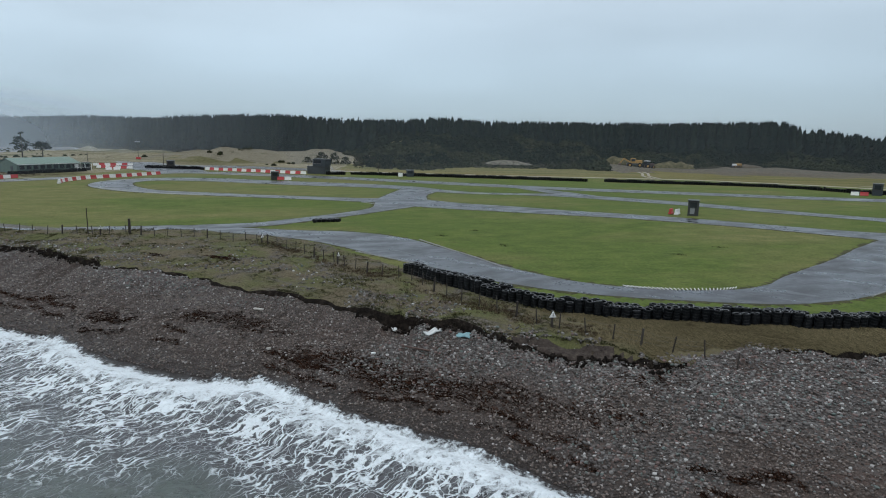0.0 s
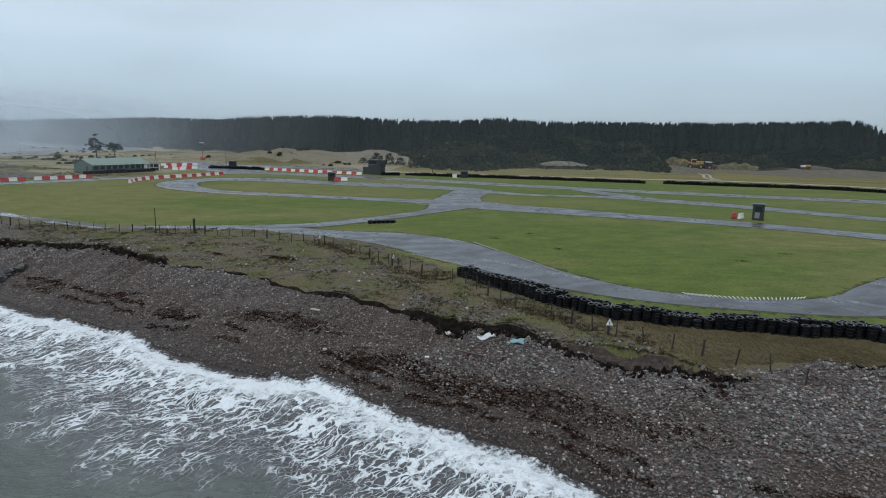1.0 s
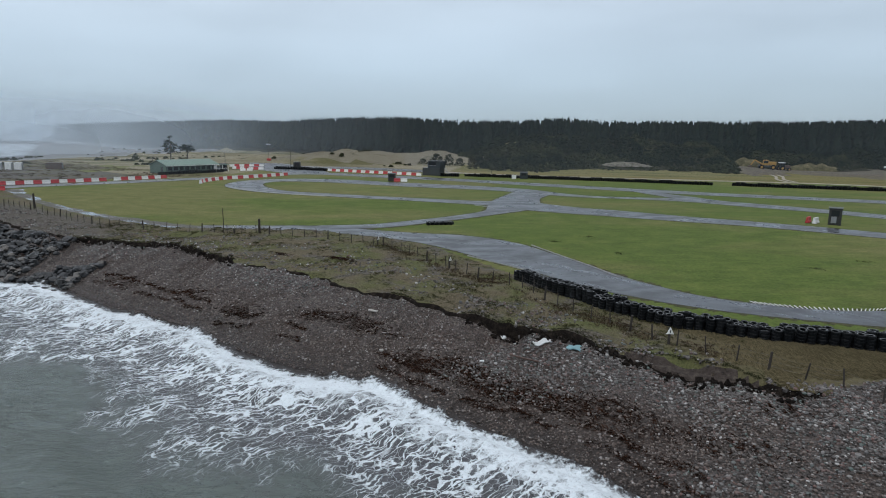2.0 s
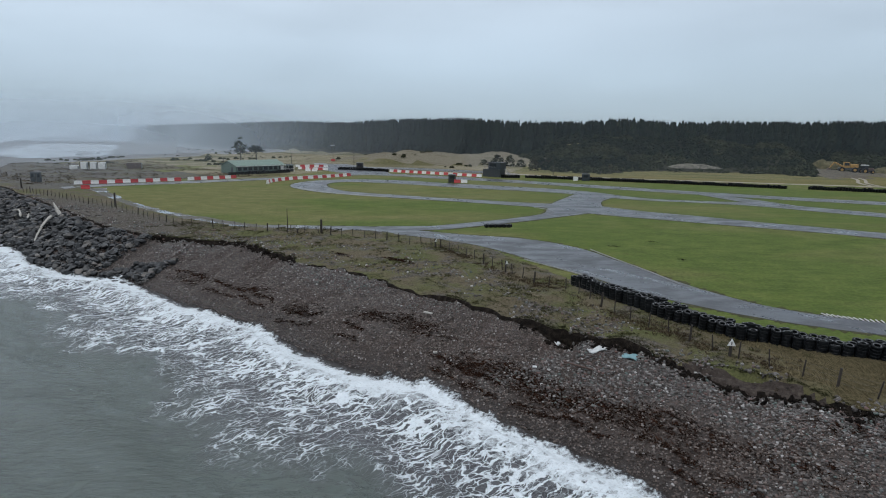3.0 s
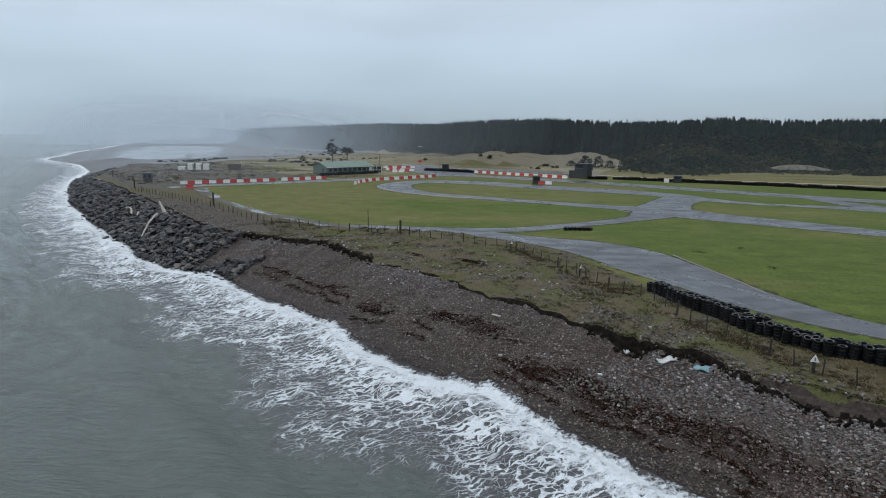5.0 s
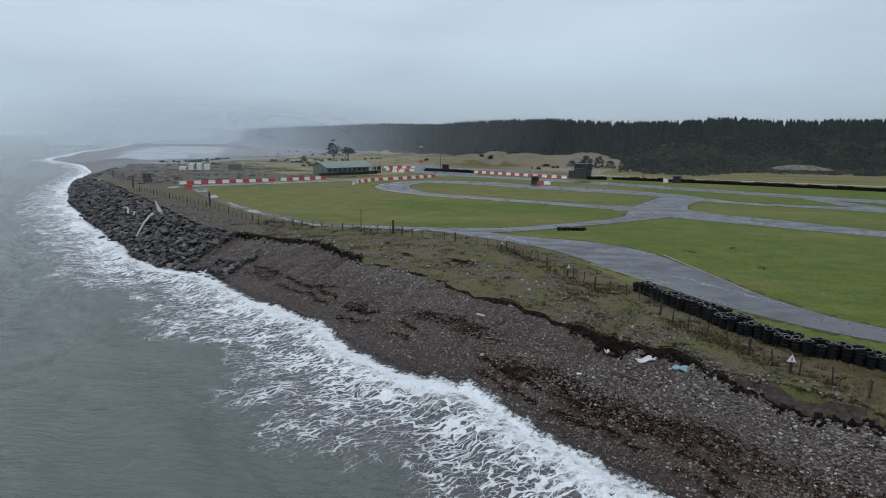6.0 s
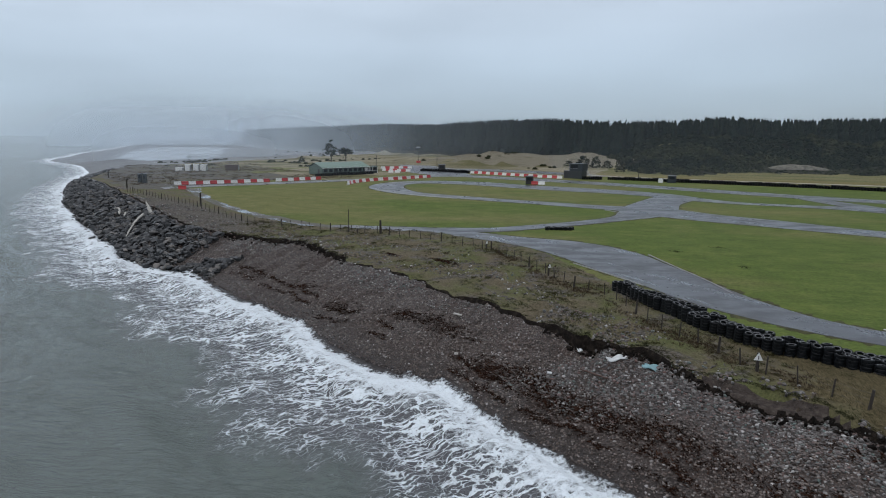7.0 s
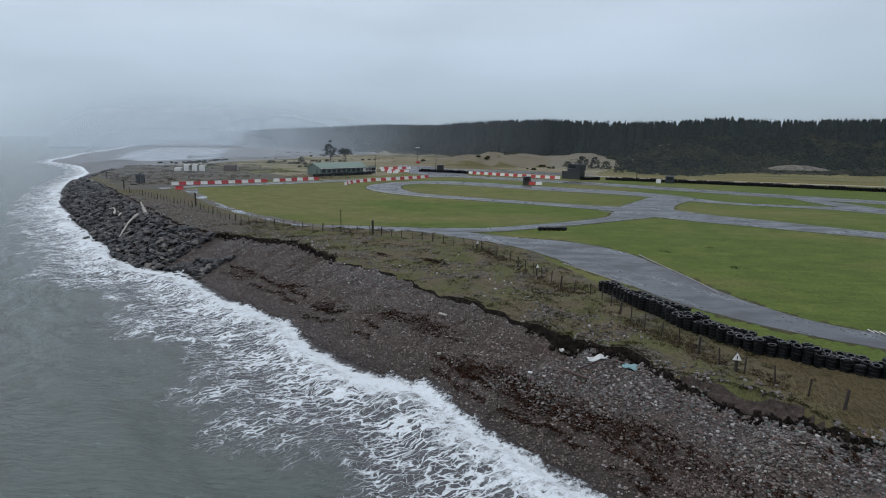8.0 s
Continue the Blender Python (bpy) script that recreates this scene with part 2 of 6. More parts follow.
def make_asphalt():
    n = Nodes("wet_asphalt")
    fine = n.noise(28.0, 3)
    patch = n.noise(0.22, 6, 0.66, n.stretched(0.7, 1.3, 1, 0.4))
    col = n.ramp(n.noise(1.4, 6, 0.7), (0.3, (0.02, 0.022, 0.028)), (0.7, (0.04, 0.042, 0.051)))
    col = n.mix(n.span(fine, 0.45, 0.75, 0, 0.5), col, (0.07, 0.072, 0.08))
    dry = n.span(patch, 0.42, 0.66)
    col = n.mix(n.math("MULTIPLY", dry, 0.35), col, (0.085, 0.086, 0.091))
    # standing water, and the darker seams and patches of old repairs
    pool = n.span(n.noise(0.3, 6, 0.7, n.stretched(0.45, 1.6, 1, -0.7)), 0.55, 0.62)
    col = n.mix(n.math("MULTIPLY", pool, 0.5), col, (0.024, 0.025, 0.03))
    skid = n.span(n.noise(0.9, 6, 0.75, n.stretched(0.3, 1.5, 1, -0.9)), 0.58, 0.72, 0, 0.6)
    col = n.mix(skid, col, (0.018, 0.019, 0.024))
    rough = n.math("MULTIPLY", n.span(dry, 0, 1, 0.28, 0.55), n.span(pool, 0, 1, 1.0, 0.62))
    return n.done(col, rough, n.math("MULTIPLY", fine, n.math("SUBTRACT", 1.0, pool)), 0.25, 0.008, spec=0.34)


def make_sea():
    n = Nodes("grey_green_sea")
    shore = n.attribute("shore")
    def lace(scale, sx, sy, turn, warp):
        """Distance to the threads of a stretched, wavering net."""
        src = n.stretched(sx, sy, 1, turn)
        wave = n.add("ShaderNodeTexNoise")
        n.put(wave.inputs["Vector"], n.pos)
        wave.inputs["Scale"].default_value, wave.inputs["Detail"].default_value = 0.9, 4.0
        push = n.add("ShaderNodeVectorMath")
        push.operation = "MULTIPLY_ADD"
        n.put(push.inputs[0], wave.outputs["Color"])
        push.inputs[1].default_value = (warp, warp, 0)
        n.put(push.inputs[2], src)
        flat = n.add("ShaderNodeVectorMath")
        flat.operation = "MULTIPLY"
        n.put(flat.inputs[0], push.outputs[0])
        flat.inputs[1].default_value = (1, 1, 0)
        return n.cells(scale, "DISTANCE_TO_EDGE", flat.outputs[0])

    net, net2 = lace(0.95, 1.5, 0.5, -0.6, 1.4), lace(2.3, 1.3, 0.75, -0.5, 1.3)
    wob = n.span(n.noise(0.16, 5, 0.6), 0.25, 0.75, -3.0, 3.0)
    off = n.math("ADD", shore, wob)
    gate = n.span(n.noise(0.4, 6, 0.7), 0.34, 0.62)
    fray = n.span(n.noise(2.2, 5, 0.7), 0.34, 0.6)
    inside = n.span(n.math("ADD", off, n.span(n.noise(1.1, 4, 0.6), 0.3, 0.7, -1.0, 1.0)), 9.0, 12.2, 1.0, 0.0)
    rim = n.math("MULTIPLY", n.math("MULTIPLY", n.span(off, 6.5, 10.0, 0.0, 0.75), gate), inside)
    near = n.math("MAXIMUM", n.span(off, 1.5, 8.0, 1.0, 0.22), rim)
    width = n.math("MULTIPLY", n.math("MULTIPLY", near, inside), n.math("MULTIPLY", n.math("ADD", 0.3, gate), n.math("ADD", 0.25, fray)))
    threads = n.span(n.math("SUBTRACT", n.math("MULTIPLY", width, 0.125), net), -0.02, 0.018)
    threads2 = n.span(n.math("SUBTRACT", n.math("MULTIPLY", n.math("MULTIPLY", width, gate), 0.18), net2), -0.035, 0.03, 0, 0.9)
    thin = n.math("MULTIPLY", n.math("MAXIMUM", threads, threads2), n.span(width, 0.0, 0.12))
    grain = n.noise(7.5, 5, 0.72)
    ragged = n.math("ADD", n.span(n.noise(1.5, 7, 0.75), 0.25, 0.75, -2.4, 2.4), n.span(n.noise(5.0, 5, 0.75), 0.25, 0.75, -1.3, 1.3))
    dense = n.span(n.math("ADD", n.math("ADD", shore, n.math("MULTIPLY", wob, 0.4)), ragged), 1.5, 3.5, 1.0, 0.0)
    foam = n.math("MAXIMUM", thin, n.math("MULTIPLY", dense, 0.95))
    streak = n.math("MULTIPLY", n.span(n.noise(1.0, 6, 0.7, n.stretched(2.6, 0.3, 1, -0.5)), 0.54, 0.64), n.span(shore, 1.0, 5.5, 0.7, 0.0))
    foam = n.math("MAXIMUM", n.math("MAXIMUM", foam, streak), n.attribute("crest"))
    foam = n.math("MAXIMUM", foam, n.math("MULTIPLY", n.span(n.noise(2.6, 6, 0.75), 0.66, 0.72), n.span(shore, 0, 70, 0.5, 0.0)))
    foam = n.math("MULTIPLY", foam, n.span(grain, 0.34, 0.47, 0.72, 1.0))
    # the thin leading edge breaks up over the wet stones
    lead = n.span(n.math("ADD", shore, n.span(n.noise(3.4, 5, 0.7), 0.25, 0.75, -0.75, 0.75)), 0.05, 0.6)
    foam = n.math("MULTIPLY", foam, lead)
    turbid = n.span(off, 8.0, 13.0)
    water = n.mix(turbid, (0.056, 0.055, 0.062), (0.064, 0.084, 0.073))
    plume = n.span(n.noise(0.03, 3, 0.5, n.stretched(0.6, 1.5, 1, -0.42)), 0.35, 0.7, 0, 0.4)
    water = n.mix(plume, water, (0.086, 0.098, 0.087))
    water = n.mix(n.span(shore, 0.1, 0.9, 0.8, 0.0), water, (0.03, 0.025, 0.023))
    bubbles = n.noise(8.0, 6, 0.8)
    white = n.ramp(bubbles, (0.32, (0.63, 0.705, 0.75)), (0.46, (0.83, 0.9, 0.94)), (0.7, (0.885, 0.94, 0.975)))
    col = n.mix(foam, water, white)
    # wavelets of three sizes, crossing one another
    big = n.noise(0.55, 5, 0.6, n.stretched(0.45, 1.5, 1, -0.35))
    rip = n.noise(1.5, 6, 0.68, n.stretched(0.42, 1.5, 1, 0.25), 0.4)
    tiny = n.noise(5.0, 4, 0.65, n.stretched(0.6, 1.4, 1, 0.1))
    height = n.math("ADD", n.math("MULTIPLY", big, 0.55), n.math("MULTIPLY", rip, 0.95))
    height = n.math("ADD", height, n.math("MULTIPLY", tiny, 0.16))
    height = n.math("ADD", height, n.math("MULTIPLY", foam, 0.3))
    height = n.math("ADD", height, n.math("MULTIPLY", n.math("MULTIPLY", bubbles, foam), 0.3))
    return n.done(col, n.span(foam, 0, 1, 0.1, 0.7), height, 0.8, 0.33, spec=0.5)


def make_stones():
    n = Nodes("beach_stones")
    r = n.island()
    col = n.ramp(r, (0.0, (0.03, 0.025, 0.022)), (0.25, (0.062, 0.053, 0.049)), (0.5, (0.103, 0.091, 0.084)), (0.62, (0.13, 0.072, 0.06)),
                 (0.69, (0.125, 0.12, 0.115)), (0.74, (0.085, 0.12, 0.108)), (0.78, (0.1, 0.098, 0.1)), (0.86, (0.155, 0.144, 0.136)), (0.95, (0.23, 0.222, 0.21)), (1.0, (0.42, 0.41, 0.395)))
    col = n.mix(n.span(n.noise(22, 3), 0.45, 0.75, 0, 0.4), col, (0.05, 0.042, 0.036))
    return n.done(col, 0.5, n.noise(30, 3), 0.3, 0.01)


def make_gravel_stones():
    n = Nodes("wet_brown_stones")
    col = n.ramp(n.island(), (0.0, (0.018, 0.012, 0.009)), (0.4, (0.06, 0.047, 0.04)), (0.7, (0.122, 0.092, 0.077)), (0.94, (0.175, 0.152, 0.138)), (1.0, (0.34, 0.33, 0.32)))
    return n.done(col, 0.42, n.noise(30, 3), 0.3, 0.01)


def make_boulder():
    n = Nodes("dark_boulders")
    r = n.math("FRACT", n.math("ADD", n.piece(), n.island()))
    col = n.ramp(r, (0.0, (0.009, 0.01, 0.012)), (0.5, (0.024, 0.026, 0.029)), (0.82, (0.05, 0.051, 0.052)), (1.0, (0.15, 0.135, 0.12)))
    col = n.mix(n.span(n.noise(2.2, 6, 0.7), 0.42, 0.7, 0, 0.75), col, (0.014, 0.015, 0.014))
    return n.done(col, 0.55, n.noise(4, 6, 0.7), 0.7, 0.08)


def make_leaf(name, dark, mid, light):
    n = Nodes(name)
    col = n.ramp(n.island(), (0.0, dark), (0.55, mid), (1.0, light))
    col = n.mix(n.span(n.noise(0.08, 3), 0.4, 0.65, 0, 0.5), col, dark)
    return n.done(col, 0.9, spec=0.02)


def make_rubber():
    n = Nodes("black_rubber")
    col = n.ramp(n.noise(7, 5), (0.35, (0.003, 0.0044, 0.005)), (0.7, (0.008, 0.0085, 0.010)))
    return n.done(col, 0.5, n.noise(40, 2), 0.25, 0.01, spec=0.16)


def make_bead():
    n = Nodes("worn_tyre_bead_sheen")
    # besides wear, the pale grey paints in the sky's sheen on wet rubber
    return n.done(n.ramp(n.noise(3, 5), (0.35, (0.035, 0.037, 0.04)), (0.65, (0.13, 0.135, 0.14))), 0.35, n.noise(40, 2), 0.2, 0.01, spec=0.5)


def make_wood(name, a, b):
    n = Nodes(name)
    return n.done(n.ramp(n.noise(6, 6, 0.7, n.stretched(3, 3, 0.6)), (0.3, a), (0.7, b)), 0.8, n.noise(18, 4), 0.4, 0.01)


def make_mist(name, thick):
    """Drifting sea mist: bright droplets that let the rest of the light pass."""
    n = Nodes(name)
    nt = n.nt
    nt.nodes.remove(n.bsdf)
    out = nt.nodes["Material Output"]
    see = n.add("ShaderNodeBsdfTransparent")
    droplets = n.add("ShaderNodeBsdfTranslucent")
    droplets.inputs[0].default_value = (0.40, 0.45, 0.495, 1)
    back = n.add("ShaderNodeBsdfDiffuse")
    back.inputs[0].default_value = (0.40, 0.45, 0.495, 1)
    both = n.add("ShaderNodeAddShader")
    nt.links.new(droplets.outputs[0], both.inputs[0])
    nt.links.new(back.outputs[0], both.inputs[1])
    fac = n.math("MULTIPLY", n.attribute("thick"), n.span(n.noise(0.008, 1, 0.5, n.stretched(1, 1, 2.5)), 0.25, 0.75, 0.75, 1.12))
    m = n.add("ShaderNodeMixShader")
    n.put(m.inputs[0], n.math("MULTIPLY", fac, thick))
    nt.links.new(see.outputs[0], m.inputs[1])
    nt.links.new(both.outputs[0], m.inputs[2])
    nt.links.new(m.outputs[0], out.inputs[0])
    return n.mat


M = dict(
    beach=make_beach(), scarp=make_scarp(), coast=make_coast_grass(), lawn=make_lawn(), field=make_field(), bare=make_bare(), mud=make_mud(),
    asphalt=make_asphalt(), sea=make_sea(), stones=make_stones(), gravel=make_gravel_stones(), boulder=make_boulder(),
    pine=make_leaf("pine_needles", (0.014, 0.021, 0.018), (0.018, 0.026, 0.021), (0.023, 0.031, 0.023)),
    scrub=make_leaf("dark_scrub", (0.011, 0.017, 0.012), (0.016, 0.023, 0.015), (0.026, 0.031, 0.018)),
    gorse=make_leaf("gorse_scrub", (0.02, 0.024, 0.013), (0.032, 0.036, 0.019), (0.055, 0.053, 0.027)),
    gorse_green=make_leaf("olive_gorse", (0.02, 0.026, 0.015), (0.032, 0.039, 0.021), (0.048, 0.052, 0.028)),
    dead_grass=make_leaf("dead_grass", (0.05, 0.042, 0.023), (0.11, 0.093, 0.052), (0.2, 0.168, 0.1)),
    turf_blades=make_leaf("wiry_turf", (0.03, 0.03, 0.015), (0.06, 0.06, 0.027), (0.1, 0.092, 0.045)),
    dead_weeds=make_leaf("dead_weeds", (0.03, 0.023, 0.015), (0.075, 0.055, 0.036), (0.15, 0.115, 0.075)),
    weed=make_leaf("seaweed", (0.006, 0.004, 0.003), (0.02, 0.011, 0.008), (0.07, 0.034, 0.021)),
    rubber=make_rubber(), bead=make_bead(), post=make_wood("weathered_post", (0.014, 0.011, 0.009), (0.045, 0.036, 0.029)),
    bark=make_wood("bark", (0.02, 0.017, 0.014), (0.06, 0.05, 0.04)), drift=make_wood("driftwood", (0.2, 0.19, 0.17), (0.48, 0.46, 0.42)),
    board=make_wood("dark_boards", (0.018, 0.02, 0.02), (0.045, 0.047, 0.046)),
    red=painted("red_plastic", (0.42, 0.035, 0.04)), white=painted("white_plastic", (0.72, 0.72, 0.7)), kerb=painted("kerb_paint", (0.3, 0.3, 0.29), 0.7, 0.7), teeth=painted("white_kerb_paint", (0.66, 0.66, 0.64), 0.6, 0.5),
    shed=painted("green_cladding", (0.075, 0.115, 0.095)), roof=painted("green_roof_sheet", (0.12, 0.19, 0.15), 0.55), dark=painted("dark_grey_paint", (0.03, 0.036, 0.04)),
    blue=painted("slate_blue_paint", (0.022, 0.031, 0.04)), glass=painted("dark_window_glass", (0.02, 0.025, 0.03), 0.08, 0.1), steel=painted("galvanised_steel", (0.3, 0.31, 0.32), 0.45, 0.3, 0.7),
    yellow=painted("digger_yellow", (0.34, 0.19, 0.035), 0.6, 0.8), sheet=painted("white_plastic_sheet", (0.6, 0.62, 0.62), 0.4), teal=painted("teal_plastic_sheet", (0.19, 0.34, 0.37), 0.4),
    ledge=make_ledge(), heath=make_heath(), plain=make_plain(), verge=make_verge(), dune=make_dune(), heap=make_heap(), sandbank=make_sandbank(), meadow=make_meadow(), track=make_track(), wire=painted("fence_wire", (0.12, 0.11, 0.1), 0.5, 0.4, 0.6), rust=painted("brown_container", (0.075, 0.045, 0.035), 0.7), gravel_road=painted("pale_gravel", (0.3, 0.27, 0.22), 0.9, 0.5, 0, 0.8),
)


# ---- small tools ----
def mesh_of(name, verts, faces, mats, index=None, smooth=False):
    me = bpy.data.meshes.new(name)
    me.from_pydata(verts if isinstance(verts, list) else verts.tolist(), [], faces if isinstance(faces, list) else faces.tolist())
    for m in mats if isinstance(mats, (list, tuple)) else [mats]:
        me.materials.append(m)
    if index is not None:
        me.polygons.foreach_set("material_index", np.asarray(index, dtype=np.int32))
    me.polygons.foreach_set("use_smooth", np.full(len(me.polygons), smooth))
    me.update()
    return me


def float_attribute(me, name, values):
    a = me.attributes.new(name, "FLOAT", "POINT")
    a.data.foreach_set("value", np.asarray(values, dtype=np.float32))


def bm_mesh(name, bm, material, smooth=False):
    me = bpy.data.meshes.new(name)
    bm.to_mesh(me)
    bm.free()
    for m in material if isinstance(material, (list, tuple)) else [material]:
        me.materials.append(m)
    for p in me.polygons:
        p.use_smooth = smooth
    return me


def part(name, bm, material, parent, label="", smooth=False):
    ob = new(name, bm_mesh(name, bm, material, smooth))
    ob.parent = parent
    if label:
        tagged(ob, label)
    return ob


def thing(name, m, label, category, group="", kind=""):
    ob = new(name)
    ob.matrix_world = m
    return tagged(ob, label, category, group, kind)


def box(bm, sx, sy, sz, x=0.0, y=0.0, z=0.0, bevel=0.0, turn=None):
    """A bevelled block that stands on z."""
    m = pose(x, y, z + sz / 2)
    if turn:
        m = m @ pose(0, 0, 0, *turn)
    got = bmesh.ops.create_cube(bm, size=1.0, matrix=m @ Matrix.Diagonal((sx, sy, sz, 1)))["verts"]
    if bevel:
        edges = list({e for v in got for e in v.link_edges})
        bmesh.ops.bevel(bm, geom=edges, offset=bevel, segments=1, affect="EDGES", profile=0.5)
    return bm


def rod(bm, a, b, r1, r2=None, sides=8):
    a, b = Vector(a), Vector(b)
    way = b - a
    m = Matrix.Translation((a + b) / 2) @ way.to_track_quat("Z", "Y").to_matrix().to_4x4()
    bmesh.ops.create_cone(bm, cap_ends=True, segments=sides, radius1=r1, radius2=r1 if r2 is None else r2, depth=way.length, matrix=m)
    return bm


def lattice(ix, iy, seed):
    h = (ix.astype(np.int64) * 374761393 + iy.astype(np.int64) * 668265263 + seed * 1442695041) & 0x7FFFFFFF
    h = ((h ^ (h >> 13)) * 1274126177) & 0x7FFFFFFF
    return ((h ^ (h >> 16)) & 0xFFFF) / 65535.0


def vnoise(x, y, seed=0):
    x, y = np.asarray(x, float), np.asarray(y, float)
    ix, iy = np.floor(x), np.floor(y)
    fx, fy = x - ix, y - iy
    fx, fy = fx * fx * (3 - 2 * fx), fy * fy * (3 - 2 * fy)
    a, b = lattice(ix, iy, seed), lattice(ix + 1, iy, seed)
    c, d = lattice(ix, iy + 1, seed), lattice(ix + 1, iy + 1, seed)
    return (a + (b - a) * fx) * (1 - fy) + (c + (d - c) * fx) * fy - 0.5


def fbm(x, y, seed=0, octaves=4):
    return sum(vnoise(np.asarray(x) * 2.03**k, np.asarray(y) * 2.03**k, seed + k) * 0.5**k for k in range(octaves))


def step(v, a, b):
    t = np.clip((np.asarray(v, float) - a) / (b - a), 0, 1)
    return t * t * (3 - 2 * t)


# ---- plan of the shore ----
SEA = -3.1
SHORE = [(-5000, 8000), (-2500, 3000), (-1210, 1050), (-878, 719), (-597, 456), (-489, 348), (-403, 275), (-376, 244), (-288, 207), (-235, 172), (-181, 126),
         (-134, 93.5), (-100, 74), (-77, 61.8), (-62, 53.5), (-55, 52), (-50, 52.5), (-40, 47.6), (-32, 44), (-22, 39.2), (-15, 36.2), (-10, 34.4),
         (-6, 31.9), (-2, 30.2), (1, 28.4), (4, 25.9), (9.5, 22), (20, 15.5), (40, 6), (80, -10), (300, -90), (5000, -1600)]
BANK = [(-5000, 8090), (-2500, 3080), (-1210, 1080), (-878, 748), (-597, 484), (-489, 376), (-403, 300), (-376, 270), (-288, 231), (-235, 196), (-181, 140),
        (-156, 116), (-141, 108.5), (-101, 85.5), (-75, 70.5), (-66, 66), (-57, 63.2), (-49, 61.6), (-41, 61.6), (-34, 56.8), (-29, 53.8), (-24, 51.9), (-19, 49.4), (-14.5, 46.2),
        (-10.5, 45.1), (-7, 42.6), (-4, 41), (-1.8, 39.9), (0.1, 39.4), (1.9, 39.2), (3.9, 37.1), (6.9, 34.8), (8.7, 34.3), (10.4, 33), (12.1, 32.2), (14.2, 31),
        (16.2, 33.6), (17.5, 34.2), (22.8, 34.4), (26, 33.9), (40, 32), (80, 20), (300, -60), (5000, -1560)]
FENCE = [(-240, 172), (-153, 118.4), (-112, 93.2), (-74.5, 77.8), (-59.4, 71.4), (-50, 70.3), (-39.7, 69.7), (-35.6, 70.9), (-30, 70), (-22.5, 67.7), (-18.8, 65.8),
         (-15, 62.5), (-8.9, 56.2), (-5.3, 52.4), (-2.3, 50.5), (1.3, 45.2), (4.7, 41.5), (8, 38), (9.4, 37), (10.5, 36.2), (12.2, 34.9), (13.4, 34.2), (14.4, 33.7), (15.6, 32.8), (16.6, 32.0), (18.3, 31.7)]
LAWN = [(-5000, 8200), (-1210, 1300), (-400, 420), (-240, 245), (-153, 190), (-130, 130), (-118, 116), (-104, 103), (-93, 95.5), (-82, 88), (-70, 81.4), (-58.5, 76.9), (-47, 73.9), (-38, 76), (-31, 77.2), (-24, 74.5), (-18, 72.3), (-13, 68.4),
        (-8.5, 63), (-5, 58.5), (-3, 55.8), (-1.3, 54.2), (1.7, 50.2), (4.4, 47.8), (7.2, 45), (9.8, 43.1), (13.6, 42), (17.4, 41.5), (25, 41.1), (40, 42), (80, 50), (5000, 50)]
SCARP = [(-5000, 0.05), (-140, 0.05), (-110, 0.3), (-66, 0.3), (-57, 0.5), (-50, 0.75), (-36, 0.6), (-29, 0.25), (-23, 0.08), (-18, 0.28), (-14, 0.15), (-11, 0.34), (-7, 0.2), (-4, 0.4), (-2, 0.9), (0, 1.05), (4, 1.0), (6, 0.8), (9, 0.9), (12, 0.5), (13.6, 0.12), (15, 0.0), (20, 0.0), (21.5, 0.22), (26, 0.3), (30, 0.3), (5000, 0.3)]


RIDGE = [(-5000, 4600), (-1500, 1500), (-900, 920), (-470, 565), (-235, 400), (-150, 335), (-95, 312), (-40, 304), (10, 308), (90, 318), (150, 316), (195, 302), (230, 296), (330, 300), (5000, 900)]
SCRUB_FOOT = [(-60, 300), (-45, 290), (-34, 254), (-24, 232), (-6, 228), (6, 254), (30, 257), (55, 250), (66, 248), (75, 290), (110, 292), (150, 290), (190, 280), (240, 275), (5000, 275)]
TREETOP = [(-1500, 12), (-1150, 15), (-868, 19.7), (-607, 21.3), (-397, 22.1), (-273, 21.8), (-219, 20.8), (-166, 19.4), (-133, 21.6), (-100, 22), (-74, 21.4), (-54, 20.1), (-26, 20.3), (0, 22),
           (20, 20.7), (61, 21.1), (100, 21.5), (128, 22), (167, 23.3), (176, 21.1), (181, 20.1), (215, 16.1), (260, 15), (5000, 15)]


def along(knots):
    xs, ys = np.array(knots, float).T
    return lambda x: np.interp(x, xs, ys)


shore_raw, bank_raw, fence_at, lawn_at, scarp_at, wood_front, scrub_foot, treetop = (along(k) for k in (SHORE, BANK, FENCE, LAWN, SCARP, RIDGE, SCRUB_FOOT, TREETOP))


def ledge_at(x):
    """How wide the slipped ledge of bare earth is along the bank's edge."""
    x = np.asarray(x, float)
    return (1.0 + 0.5 * vnoise(x * 0.9, 0 * x, 17)) * step(x, 4.6, 6.2) * step(12.6 - x, 0, 2.2)


def shore_at(x):
    x = np.asarray(x, float)
    return sum(shore_raw(x + d) for d in (-1.5, 0, 1.5)) / 3 + 0.9 * vnoise(x * 0.21, 0 * x, 4) + 0.35 * vnoise(x * 0.9, 0 * x, 5)


def bank_at(x):
    x = np.asarray(x, float)
    return bank_raw(x) + 0.9 * vnoise(x * 0.8, 0 * x, 11) + 0.6 * vnoise(x * 2.1, 0 * x, 12)


